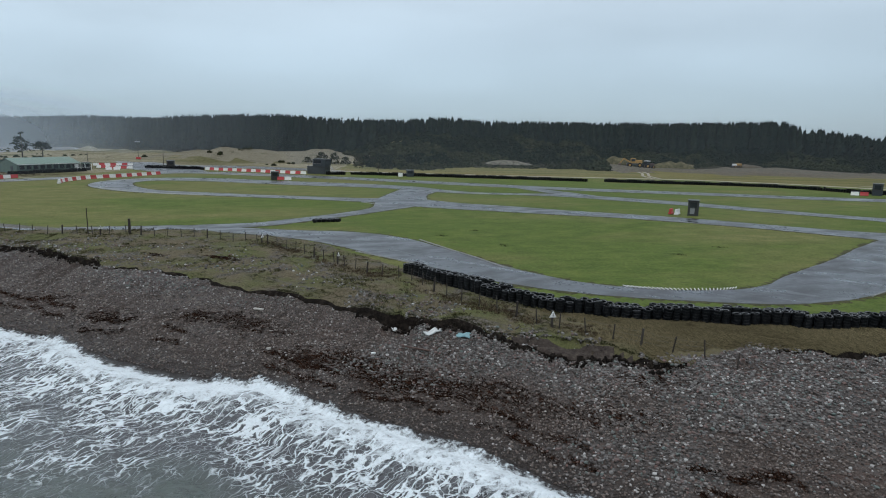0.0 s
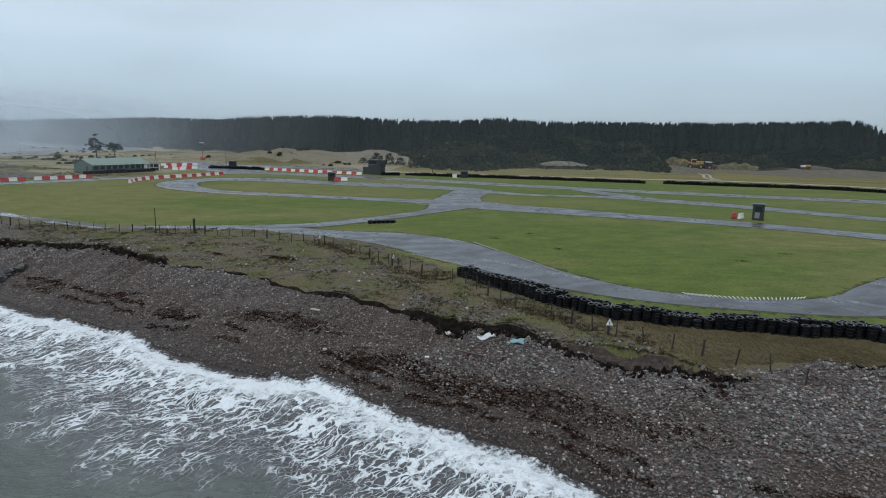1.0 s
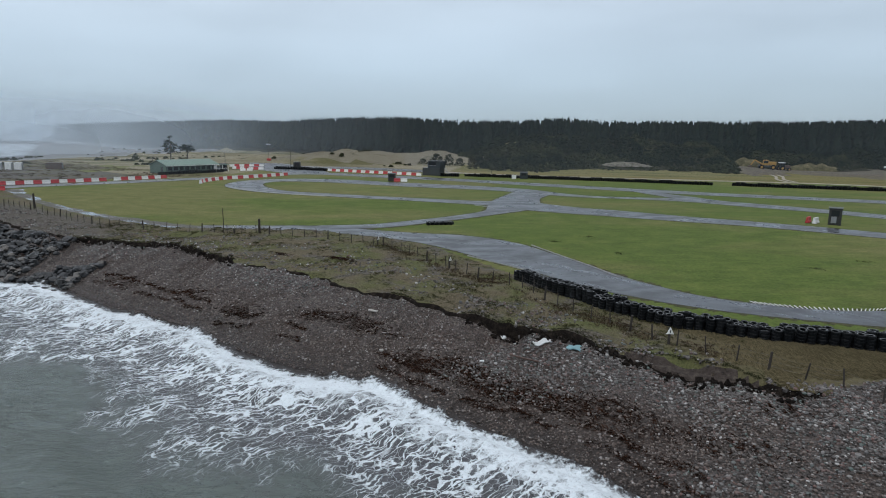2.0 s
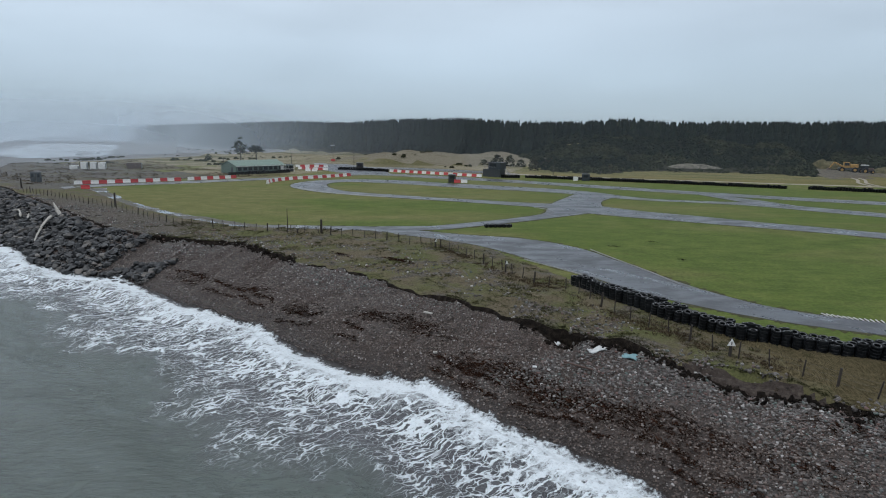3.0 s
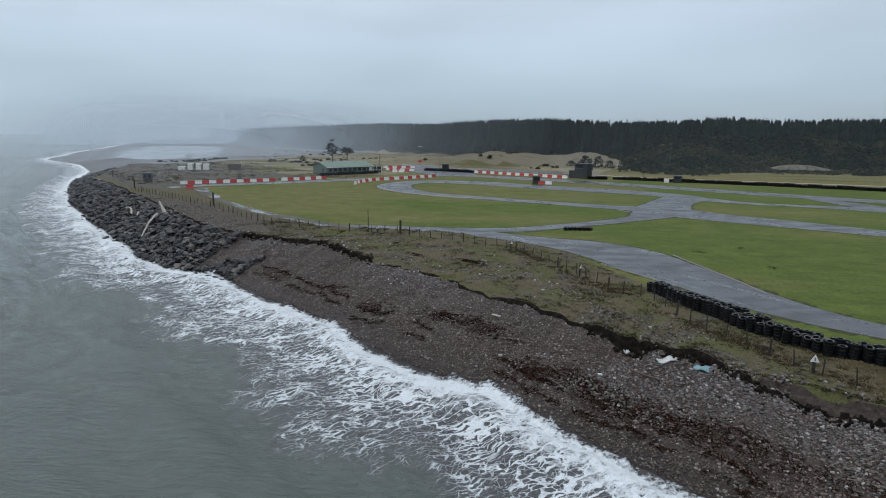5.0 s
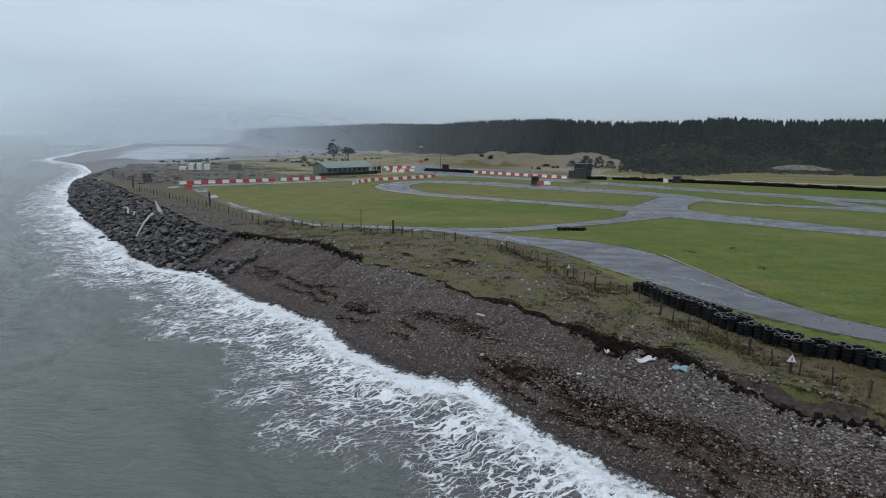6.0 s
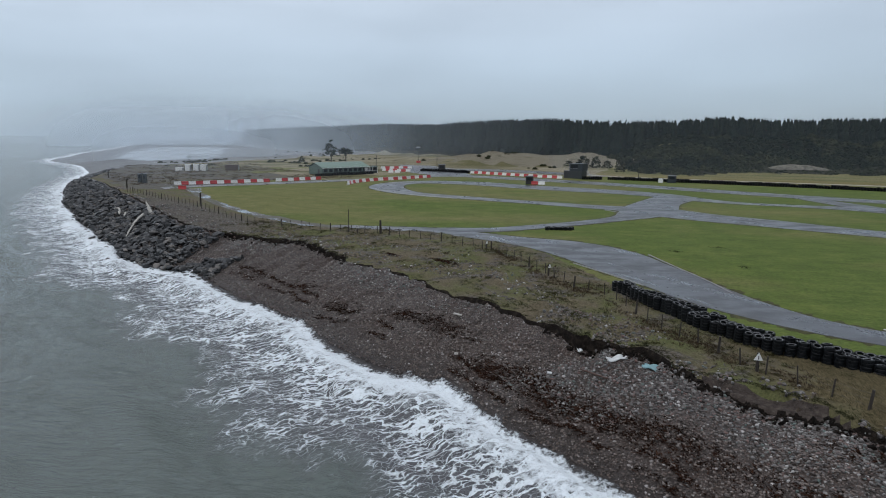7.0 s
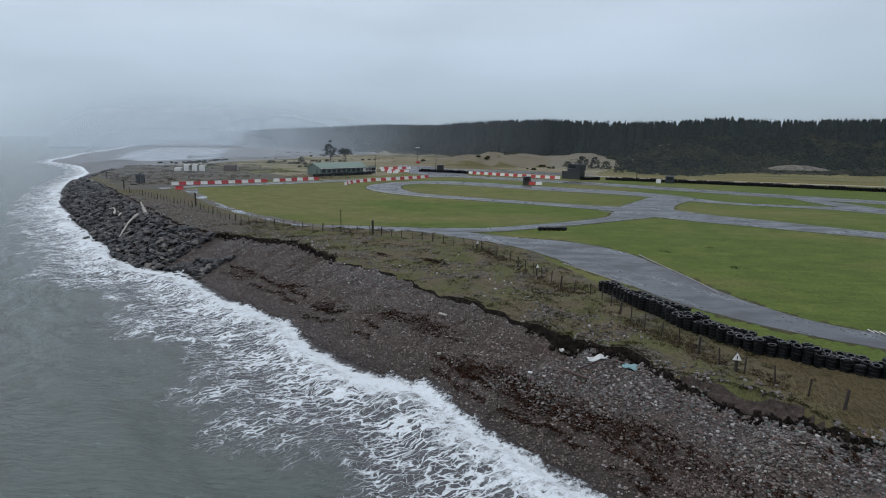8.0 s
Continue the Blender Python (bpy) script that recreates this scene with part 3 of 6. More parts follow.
def height(x, y):
    """The ground's height at any place of the plan."""
    x, y = np.asarray(x, float), np.asarray(y, float)
    w, b, f = shore_at(x), bank_at(x), lawn_at(x)
    u = (y - w) / np.maximum(b - w, 1)
    crest = 0.12 + 0.6 * step(-x, 60, 80) * step(x, -260, -200)
    crest = crest - 1.2 * step(-x, 180, 320)
    foot = crest - 0.02 - scarp_at(x) * np.clip(0.85 + 1.0 * vnoise(x * 0.55, 0 * x, 14) + 0.5 * vnoise(x * 1.9, 0 * x, 15), 0.3, 1.5)
    ripple = 0.22 * fbm(x * 0.45, y * 0.45, 21) + 0.1 * fbm(x * 1.7, y * 1.7, 22)
    beach = SEA + (foot - SEA) * np.clip(u, 0, 1) ** 0.85 + ripple * step(u, 0.02, 0.25)
    under = np.maximum(SEA + 0.14 * (y - w), -7)
    z = np.where(u < 0, under, beach)
    top = crest + 0.28 * fbm(x * 0.35, y * 0.35, 31) + 0.12 * fbm(x * 1.5, y * 1.5, 32)
    level = step(y, f - 4, f + 0.5)
    land = top * (1 - level) + level * (-0.03)
    land = land - 0.42 * step(ledge_at(x) - (y - b), -0.03, 0.12) * step(ledge_at(x), 0.05, 0.4)
    land = land - 1.2 * step(-x, 190, 330) * step(y - b, 3, 16) * step(1000 - y, 0, 300)
    land = land - 0.72 * step(-x, 95, 120) * step(x, -260, -200) * step(y - b, 2, 14) * (1 - level)
    # dunes and the wooded ridge behind the field
    dune = 5.4 * np.exp(-(((x + 78) / 48) ** 2)) * step(y, 243, 285) * (1 - step(y, 292, 325)) + 3.4 * fbm(x * 0.04, y * 0.07, 41, 5) * step(y, 240, 275) * step(x, -300, -225)
    ridge = 6.0 * step(y - wood_front(x), -25, 45)
    hill = 7.2 * step(y - scrub_foot(x), 0, 62) * step(x, -50, -18) * (1 + 0.5 * fbm(x * 0.045, y * 0.06, 47))
    land = land + np.maximum(dune, 0) + ridge + hill + 1.0 * step(y, 280, 300) * fbm(x * 0.05, y * 0.05, 44)
    rise = np.clip((y - b) / 0.2, 0, 1)
    return np.where(u < 1, z, foot + ripple * 0.6 + (land - foot - ripple * 0.6) * rise)


def swash_at(x):
    """How far the water runs up the beach: tongues of different lengths."""
    x = np.asarray(x, float)
    run = -0.4 + 1.4 * np.clip(vnoise(x * 0.16 + 0.3, 0 * x, 81) + 0.5 * vnoise(x * 0.45, 0 * x, 82) + 0.15, 0, 1) ** 0.8 + 0.5 * vnoise(x * 1.1, 0 * x, 83) + 0.25 * vnoise(x * 3, 0 * x, 84)
    return run * step(x, -70, -50) * (1 - 0.3 * step(x, -6, 4)) + 0.1 + 0.3 * step(x, -70, -50)


def h(x, y):
    return float(height(np.array([x]), np.array([y]))[0])


def grow(a, b, first, factor):
    out, s = [a], first
    while out[-1] < b:
        out.append(out[-1] + s)
        s *= factor
    return out


XS = np.array(sorted([-v for v in grow(66, 5200, 0.8, 1.09)][1:] + list(np.arange(-66, 42, 0.36)) + grow(42, 5200, 0.8, 1.14)[1:]))


def build_ground():
    sea_rows = sorted(-v for v in grow(0, 4500, 1.5, 1.5)[1:])
    beach_rows = list(np.linspace(0, 1, 42))
    land_rows = [0.07, 0.2, 0.42] + grow(0.7, 34, 0.42, 1.006)[0:] + grow(35.5, 5200, 1.6, 1.045)
    w, b, b0 = shore_at(XS), bank_at(XS), bank_raw(XS)
    ys = [w + r for r in sea_rows] + [w + (b - w) * u for u in beach_rows]
    for r in land_rows:
        k = float(step(r, 1.0, 5.0))
        ys.append((b * (1 - k) + b0 * k) + r)
    Y = np.array(ys)
    X = np.broadcast_to(XS, Y.shape)
    Z = height(X, Y)
    nr, nc = Y.shape
    nsea, nbeach = len(sea_rows), len(beach_rows)
    idx = np.arange(nr * nc).reshape(nr, nc)
    faces = np.stack([idx[:-1, :-1], idx[:-1, 1:], idx[1:, 1:], idx[1:, :-1]], -1).reshape(-1, 4)
    rows = np.repeat(np.arange(nr - 1), nc - 1)
    cx = ((X[:-1, :-1] + X[1:, 1:]) / 2).ravel()
    cy = ((Y[:-1, :-1] + Y[1:, 1:]) / 2).ravel()
    wob = 1.2 * fbm(cx * 0.5, cy * 0.5, 61)
    kind = np.full(len(faces), 2)
    kind[cy + wob * 0.5 > lawn_at(cx)] = 3
    kind[(cy + 6 * wob > 204 - 0.12 * np.maximum(cx - 60, 0) - 0.35 * np.maximum(cx - 95, 0)) | ((cx < -98) & (cy + 2 * wob > 158 + 0.9 * (cx + 98)) & (cy > lawn_at(cx) + 20))] = 4
    kind[(cx > 66) & (cy + 16 * wob > 252 - 0.3 * np.maximum(cx - 90, 0))] = 5
    kind[(cx < -225) & (cy < bank_raw(cx) + 330)] = 6
    kind[(kind == 4) & (cx + 8 * wob > -38) & (cy > 190)] = 7
    kind[(cx < -118) & (cx > -225) & (cy > fence_at(cx) + 2 * wob) & (cy + 3 * wob < 172 - 0.35 * (cx + 150))] = 10
    kind[(cy + 10 * wob > 252 + 0.25 * np.abs(cx + 80)) & (cx + 6 * wob > -128) & (cx - 6 * wob < -28)] = 11
    kind[(cx > -44) & (cy > scrub_foot(cx) + 1 + 3 * wob) & ((cx > -14) | (fbm(cx * 0.09, cy * 0.09, 58) < 0.27))] = 9
    kind[cy > wood_front(cx) - 6 + 4 * wob] = 9
    kind[rows < nsea + nbeach - 1] = 0
    kind[(rows < nsea + nbeach - 1) & (cx + 20 * wob < -150)] = 6
    scarp_band = (rows >= nsea + nbeach - 1) & (rows < nsea + nbeach + 1)
    kind[scarp_band & (scarp_at(cx) > 0.06)] = 1
    kind[(rows >= nsea + nbeach - 1) & (ledge_at(cx) > 0.2) & (cy - bank_at(cx) > 0.12) & (cy - bank_at(cx) < ledge_at(cx) + 0.05)] = 8
    mats = [M[k] for k in ("beach", "scarp", "coast", "lawn", "field", "bare", "mud", "meadow", "ledge", "heath", "plain", "dune")]
    me = mesh_of("ground", np.stack([X, Y, Z], -1).reshape(-1, 3), faces, mats, kind, True)
    float_attribute(me, "shore", (Y - w).ravel())
    gravel = step(-X, 46, 60) * step(X, -112, -92) * step(fence_at(X) + 3 - Y, 0, 3) + step(X + 0.8 * fbm(X * 0.9, Y * 0.9, 62), 13.2, 14.3) * step(34.9 + 1.6 * fbm(X * 0.7, Y * 0.7, 69) - Y, 0, 0.7) * step(22.5 - X, 0, 2)
    tall = step(X + 0.35 * (Y - 36) + 2 * fbm(X * 0.5, Y * 0.5, 63), 7.0, 12.5) * step(Y - b, -0.2, 0.4)
    float_attribute(me, "gravel", np.clip(gravel, 0, 1).ravel())
    float_attribute(me, "tall", np.clip(tall, 0, 1).ravel())
    tagged(new("ground", me), "shingle beach, eroded turf bank and flat mown grass", "ground", kind="structure")


build_ground()


def build_sea():
    rows = [-v for v in np.arange(-5, 0, 0.25)] + [-v for v in np.arange(0, 16, 0.3)] + [-v for v in grow(16.3, 4600, 0.5, 1.07)]
    w = shore_at(XS)
    Y = np.array([w + r for r in rows])
    X = np.broadcast_to(XS, Y.shape)
    S = w - Y
    run = swash_at(X)
    E = S + run
    wob = 2.2 * fbm(X * 0.13, 0 * X, 71, 3)
    # the roller that has just run up, and low swell behind it
    a = (E + wob - 2.4) / 1.2
    roll = 0.4 * np.exp(-a * a) * (0.7 + 0.9 * fbm(X * 0.5, Y * 0.5, 72)) * step(S, 0, 1.2)
    swell = 0.16 * np.sin((S + 3 * fbm(X * 0.05, Y * 0.05, 73)) * 0.8) * np.exp(-S / 70) * step(S, 1, 6)
    chop = 0.26 * fbm(0.45 * X + 0.2 * Y, 0.45 * X + 1.0 * Y, 74, 5) * step(S, 0.3, 4) * np.exp(-np.maximum(S, 0) / 300)
    froth = 0.16 * fbm(X * 2.5, Y * 2.5, 75) * np.exp(-((E - 2.0) / 3) ** 2) * step(E, 0, 0.8)
    E = E + np.where(S < 0.6, 0.45 * fbm(X * 2.1, Y * 2.1, 76, 3), 0)
    level = SEA + 0.06 + roll + swell + chop + froth
    G = height(X, Y)
    Z = np.where(S < 0, G + np.clip(0.16 * E, -0.4, 0.06) + 0.5 * np.maximum(froth, 0) * (E > 0.2), np.maximum(level, np.where(S < 1.5, G + 0.05, -9)))
    nr, nc = Y.shape
    idx = np.arange(nr * nc).reshape(nr, nc)
    faces = np.stack([idx[1:, :-1], idx[1:, 1:], idx[:-1, 1:], idx[:-1, :-1]], -1).reshape(-1, 4)
    me = mesh_of("sea", np.stack([X, Y, Z], -1).reshape(-1, 3), faces, M["sea"], None, True)
    float_attribute(me, "shore", E.ravel())
    float_attribute(me, "crest", np.clip((roll - 0.3) * 3, 0, 0.9).ravel())
    tagged(new("sea", me), "grey-green sea with white surf running up the beach", "sea", kind="structure")


build_sea()


# ---- roads ----
def spline(rows, n=10):
    """Catmull-Rom through rows of numbers."""
    p = np.array(rows, float)
    p = np.vstack([2 * p[0] - p[1], p, 2 * p[-1] - p[-2]])
    t = np.linspace(0, 1, n, endpoint=False)[:, None]
    out = []
    for k in range(1, len(p) - 2):
        a, b, c, d = p[k - 1 : k + 3]
        out.append(0.5 * (2 * b + (c - a) * t + (2 * a - 5 * b + 4 * c - d) * t**2 + (3 * b - a - 3 * c + d) * t**3))
    return np.vstack(out + [p[-2:-1]])


def ribbon(rows, lift, thick=0.12, n=10, wobble=0.12):
    """A slab along a line of (x, y, half width), as vertices and faces."""
    c = spline(rows, n)
    way = np.gradient(c[:, :2], axis=0)
    way /= np.linalg.norm(way, axis=1)[:, None]
    side = np.stack([-way[:, 1], way[:, 0]], 1)
    k = len(c)
    hw = c[:, 2:3]
    j = wobble * fbm(np.arange(k) * 0.45, np.zeros(k), 5)[:, None]
    cols = []
    for f in (-1, -0.96, -0.5, 0, 0.5, 0.96, 1):
        z = lift - (0.02 if abs(f) == 1 else 0) + 0.015 * (1 - f * f)
        xy = c[:, :2] + side * (hw + (j if f > 0 else -j)) * f
        cols.append(np.column_stack([xy, np.full(k, z)]))
    for f in (-1.0, 1.0):
        xy = c[:, :2] + side * (hw + (j if f > 0 else -j)) * f
        cols.insert(0 if f < 0 else len(cols), np.column_stack([xy, np.full(k, lift - thick)]))
    v = np.stack(cols, 1)
    m = v.shape[1]
    idx = np.arange(k * m).reshape(k, m)
    faces = np.stack([idx[:-1, :-1], idx[1:, :-1], idx[1:, 1:], idx[:-1, 1:]], -1).reshape(-1, 4)[:, ::-1]
    return v.reshape(-1, 3), faces


def wall_line(rows, gap):
    p = spline([(x, y, 0) for x, y in rows], 40)[:, :2]
    d = np.r_[0, np.cumsum(np.linalg.norm(np.diff(p, axis=0), axis=1))]
    s = np.arange(0, d[-1], gap)
    return np.stack([np.interp(s, d, p[:, 0]), np.interp(s, d, p[:, 1])], 1)


ROADS = [
    [(74, 86, 5), (64, 79, 5), (54, 70, 4.8), (45, 61.5, 4.4), (35.3, 53.2, 3.9), (30.3, 49.5, 3), (26, 47.9, 2.4), (20, 47.7, 1.75), (15.5, 48.5, 1.8), (11, 50.3, 2.1), (6.3, 53.9, 2.8),
     (1.3, 59.8, 3.5), (-2.7, 64.5, 4.2), (-7, 69.6, 4.7), (-12, 73, 4.2), (-18, 74.6, 2.8), (-24, 76, 2.3), (-31, 77.2, 2.4), (-38, 76, 1.9), (-46, 74.1, 1.5)],
    [(-120, 108, 2.5), (-117, 118, 3), (-108, 133, 3.5), (-100, 147, 3.5), (-93, 160, 3.2), (-88, 175, 4), (-81, 186, 5), (-70, 187.5, 4.5), (-55, 184, 5), (-38, 179.5, 4.8), (-21, 174, 4.6), (-6, 168, 4.5),
     (7, 163, 4.3), (20, 158.3, 4.2), (35, 153.6, 4.2), (50, 150.3, 4.2), (65, 147, 4.2), (80, 143.2, 4.2), (100, 140, 4.4), (125, 134, 4.5)],
    [(-3, 114, 5), (-12, 116.6, 3.6), (-19, 117.5, 2.9), (-28.5, 119.2, 2.6), (-38, 120.4, 2.5), (-48, 122.6, 2.5), (-57.5, 124.3, 2.8), (-66, 129, 3.6), (-73.5, 137, 4.4), (-77, 146, 4.2), (-76, 154, 4.2), (-69.5, 159.4, 5.2),
     (-58, 160, 5.6), (-47, 156.8, 5), (-34, 154, 5.6), (-20, 151.6, 5), (-9, 147.5, 4.4), (-1, 141, 3.2), (7, 137, 2.1), (16, 136.6, 2.1), (27, 135.8, 3.4), (37.6, 129.7, 3.7), (47.2, 123.6, 3.4),
     (55.3, 116.8, 3.3), (62.5, 110.6, 2.9), (69.3, 105.3, 2.7), (76, 100.6, 3), (90, 92, 3)],
    [(-11, 121, 4), (-5, 114.5, 5.6), (2, 110.3, 5.0), (12, 106.6, 4.4), (21, 103, 3.5), (29.5, 100.2, 3.1), (37.4, 96.7, 3.1), (44.5, 92.7, 3), (50.7, 88.7, 3), (57, 84.5, 3.6), (66, 80.5, 5), (80, 78, 5)],
    [(-31, 78.2, 1.8), (-24, 81.6, 1.8), (-19.5, 87.2, 1.7), (-14, 95, 1.7), (-10, 102.5, 2.1), (-8, 109, 3.8), (-7.6, 118, 4.8), (-7.2, 130, 4.1), (-5, 143, 4.6)],
    [(20, 155.5, 2.5), (23.5, 148, 2.6), (28, 141, 3), (32, 135, 2.5)],
    [(-78, 189, 6), (-92, 204, 10), (-105, 222, 10), (-122, 244, 6), (-140, 262, 4)],
    [(-98, 222, 6), (-75, 224, 6), (-52, 218, 5), (-32, 209, 3)],
]


def build_roads():
    for i, rows in enumerate(ROADS):
        v, f = ribbon(rows, 0.012 + 0.0045 * i)
        tagged(new(f"road_{i + 1}", mesh_of("road", v, f, M["asphalt"], None, False)), "wet grey asphalt kart track", "road", kind="structure")
    # worn earth along the edges of the asphalt
    for i, rows in enumerate(ROADS[:6]):
        v, f = ribbon([(x, y, half + 0.32) for x, y, half in rows], -0.006 + 0.001 * i, 0.05, 30, 0.9)
        tagged(new(f"trim_{i + 1}", mesh_of("verge", v, f, M["verge"], None, False)), "worn muddy grass edge beside the asphalt", "verge", kind="structure")
    v, f = ribbon([(-43, 74.8, 1.5), (-48, 74, 1.5), (-58.5, 76.9, 1.6), (-70, 81.4, 1.8), (-82, 88, 1.8), (-93, 95.5, 1.7), (-104, 103, 2.2), (-113, 110, 3)], 0.008, wobble=0.9)
    tagged(new("road_12", mesh_of("road", v, f, M["track"], None, False)), "puddled brown gravel track beside the fence", "road", kind="structure")
    v, f = ribbon([(-42, 212, 1.8), (-20, 207, 1.6), (3, 206, 1.5), (40, 204, 1.5), (77, 203, 1.5), (106, 191, 1.5), (126, 177, 1.5), (170, 150, 1.5)], 0.06)
    tagged(new("road_9", mesh_of("road", v, f, M["gravel_road"], None, False)), "pale gravel service lane behind the tyre wall", "road", kind="structure")
    for i, dx in enumerate((-1.1, 1.1)):
        v, f = ribbon([(70 + dx, 206, 0.45), (71 + dx, 220, 0.45), (76 + dx, 238, 0.45), (80 + dx, 262, 0.45), (90 + dx, 280, 0.45)], 0.1)
        tagged(new(f"road_{10 + i}", mesh_of("road", v, f, M["gravel_road"], None, False)), "pale wheel rut across the field", "road", kind="structure")
    # painted concrete edges
    edges = [[(-72.4, 130.2), (-66, 125.6), (-56, 121.4), (-46, 119.4)], [(-12.3, 101.5), (-10.2, 105.5), (-11.2, 109.5), (-14.5, 112.6)], [(-2, 72), (1.2, 66.5), (4.2, 61.6), (6.6, 57)],
             [(-0.5, 56.6), (-4.2, 60), (-8.3, 63.5)], [(35.6, 48.7), (38.7, 51), (42, 53.8)], [(-88, 90.4), (-97, 96.6), (-105, 101.5)]]
    for i, e in enumerate(edges):
        v, f = ribbon([(x, y, 0.04 if i != 0 else 0.34) for x, y in e], 0.075, 0.1, 12, 0.03)
        tagged(new("kerb", mesh_of("kerb", v, f, M["kerb"])), "worn white concrete kerb beside the track", "kerb", "track kerbs", kind="structure")
    kerb = thing("sawtooth_kerb", pose(0, 0, 0), "row of white raised kerb teeth along the inside of the bend", "kerb")
    tooth = box(bmesh.new(), 0.075, 0.7, 0.05, 0, 0, 0, 0.012)
    me = bm_mesh("tooth", tooth, M["teeth"])
    line = wall_line([(16.2, 50.35), (18, 49.85), (20.1, 49.6), (22.5, 49.75), (24.3, 50.1), (26, 50.85)], 0.33)
    for k in range(len(line) - 1):
        ob = new("tooth", me)
        ob.parent = kerb
        ob.matrix_world = pose(line[k][0], line[k][1], 0.02, 0, 0, 22 - 62 * k / len(line))


build_roads()


# ---- stones, boulders, grass: things nobody could count ----
def rng(seed):
    return np.random.default_rng(seed)


def lump_shape(seed, sub=1, rough=0.25):
    bm = bmesh.new()
    bmesh.ops.create_icosphere(bm, subdivisions=sub, radius=1.0)
    r = random.Random(seed)
    for v in bm.verts:
        v.co *= 1 + r.uniform(-rough, rough)
    bm.verts.index_update()
    v = np.array([tuple(p.co) for p in bm.verts])
    f = np.array([[p.index for p in q.verts] for q in bm.faces])
    bm.free()
    return v, f


def hull_shape(seed, points=15):
    """An angular block: the hull of points near a ball."""
    r = random.Random(seed)
    bm = bmesh.new()
    for k in range(points):
        bm.verts.new(Vector((r.gauss(0, 1), r.gauss(0, 1), r.gauss(0, 1))).normalized() * r.uniform(0.85, 1.15))
    bmesh.ops.convex_hull(bm, input=bm.verts[:])
    bmesh.ops.delete(bm, geom=[v for v in bm.verts if not v.link_faces], context="VERTS")
    bmesh.ops.triangulate(bm, faces=bm.faces[:])
    bm.verts.index_update()
    v = np.array([tuple(p.co) for p in bm.verts])
    f = np.array([[p.index for p in q.verts] for q in bm.faces])
    bm.free()
    return v, f


def scatter(name, shapes, places, scales, turns, material, smooth=False, leans=None):
    """Many copies of a few shapes, joined in one mesh."""
    vs, fs, base = [], [], 0
    which = rng(9).integers(0, len(shapes), len(places))
    for s, (v, f) in enumerate(shapes):
        k = np.flatnonzero(which == s)
        if not len(k):
            continue
        p = v[None] * scales[k][:, None, :]
        if leans is not None:
            c, d = np.cos(leans[k])[:, None], np.sin(leans[k])[:, None]
            p = np.stack([p[..., 0], p[..., 1] * c - p[..., 2] * d, p[..., 1] * d + p[..., 2] * c], -1)
        c, d = np.cos(turns[k])[:, None], np.sin(turns[k])[:, None]
        p = np.stack([p[..., 0] * c - p[..., 1] * d, p[..., 0] * d + p[..., 1] * c, p[..., 2]], -1) + places[k][:, None, :]
        fs.append((f[None] + base + np.arange(len(k))[:, None, None] * len(v)).reshape(-1, f.shape[1]))
        vs.append(p.reshape(-1, 3))
        base += len(k) * len(v)
    v, f = np.vstack(vs), np.vstack(fs)
    me = bpy.data.meshes.new(name)
    me.vertices.add(len(v))
    me.vertices.foreach_set("co", v.astype(np.float32).ravel())
    me.loops.add(f.size)
    me.loops.foreach_set("vertex_index", f.astype(np.int32).ravel())
    me.polygons.add(len(f))
    me.polygons.foreach_set("loop_start", np.arange(0, f.size, f.shape[1], dtype=np.int32))
    me.polygons.foreach_set("use_smooth", np.full(len(f), smooth))
    me.materials.append(material)
    me.update(calc_edges=True)
    return me


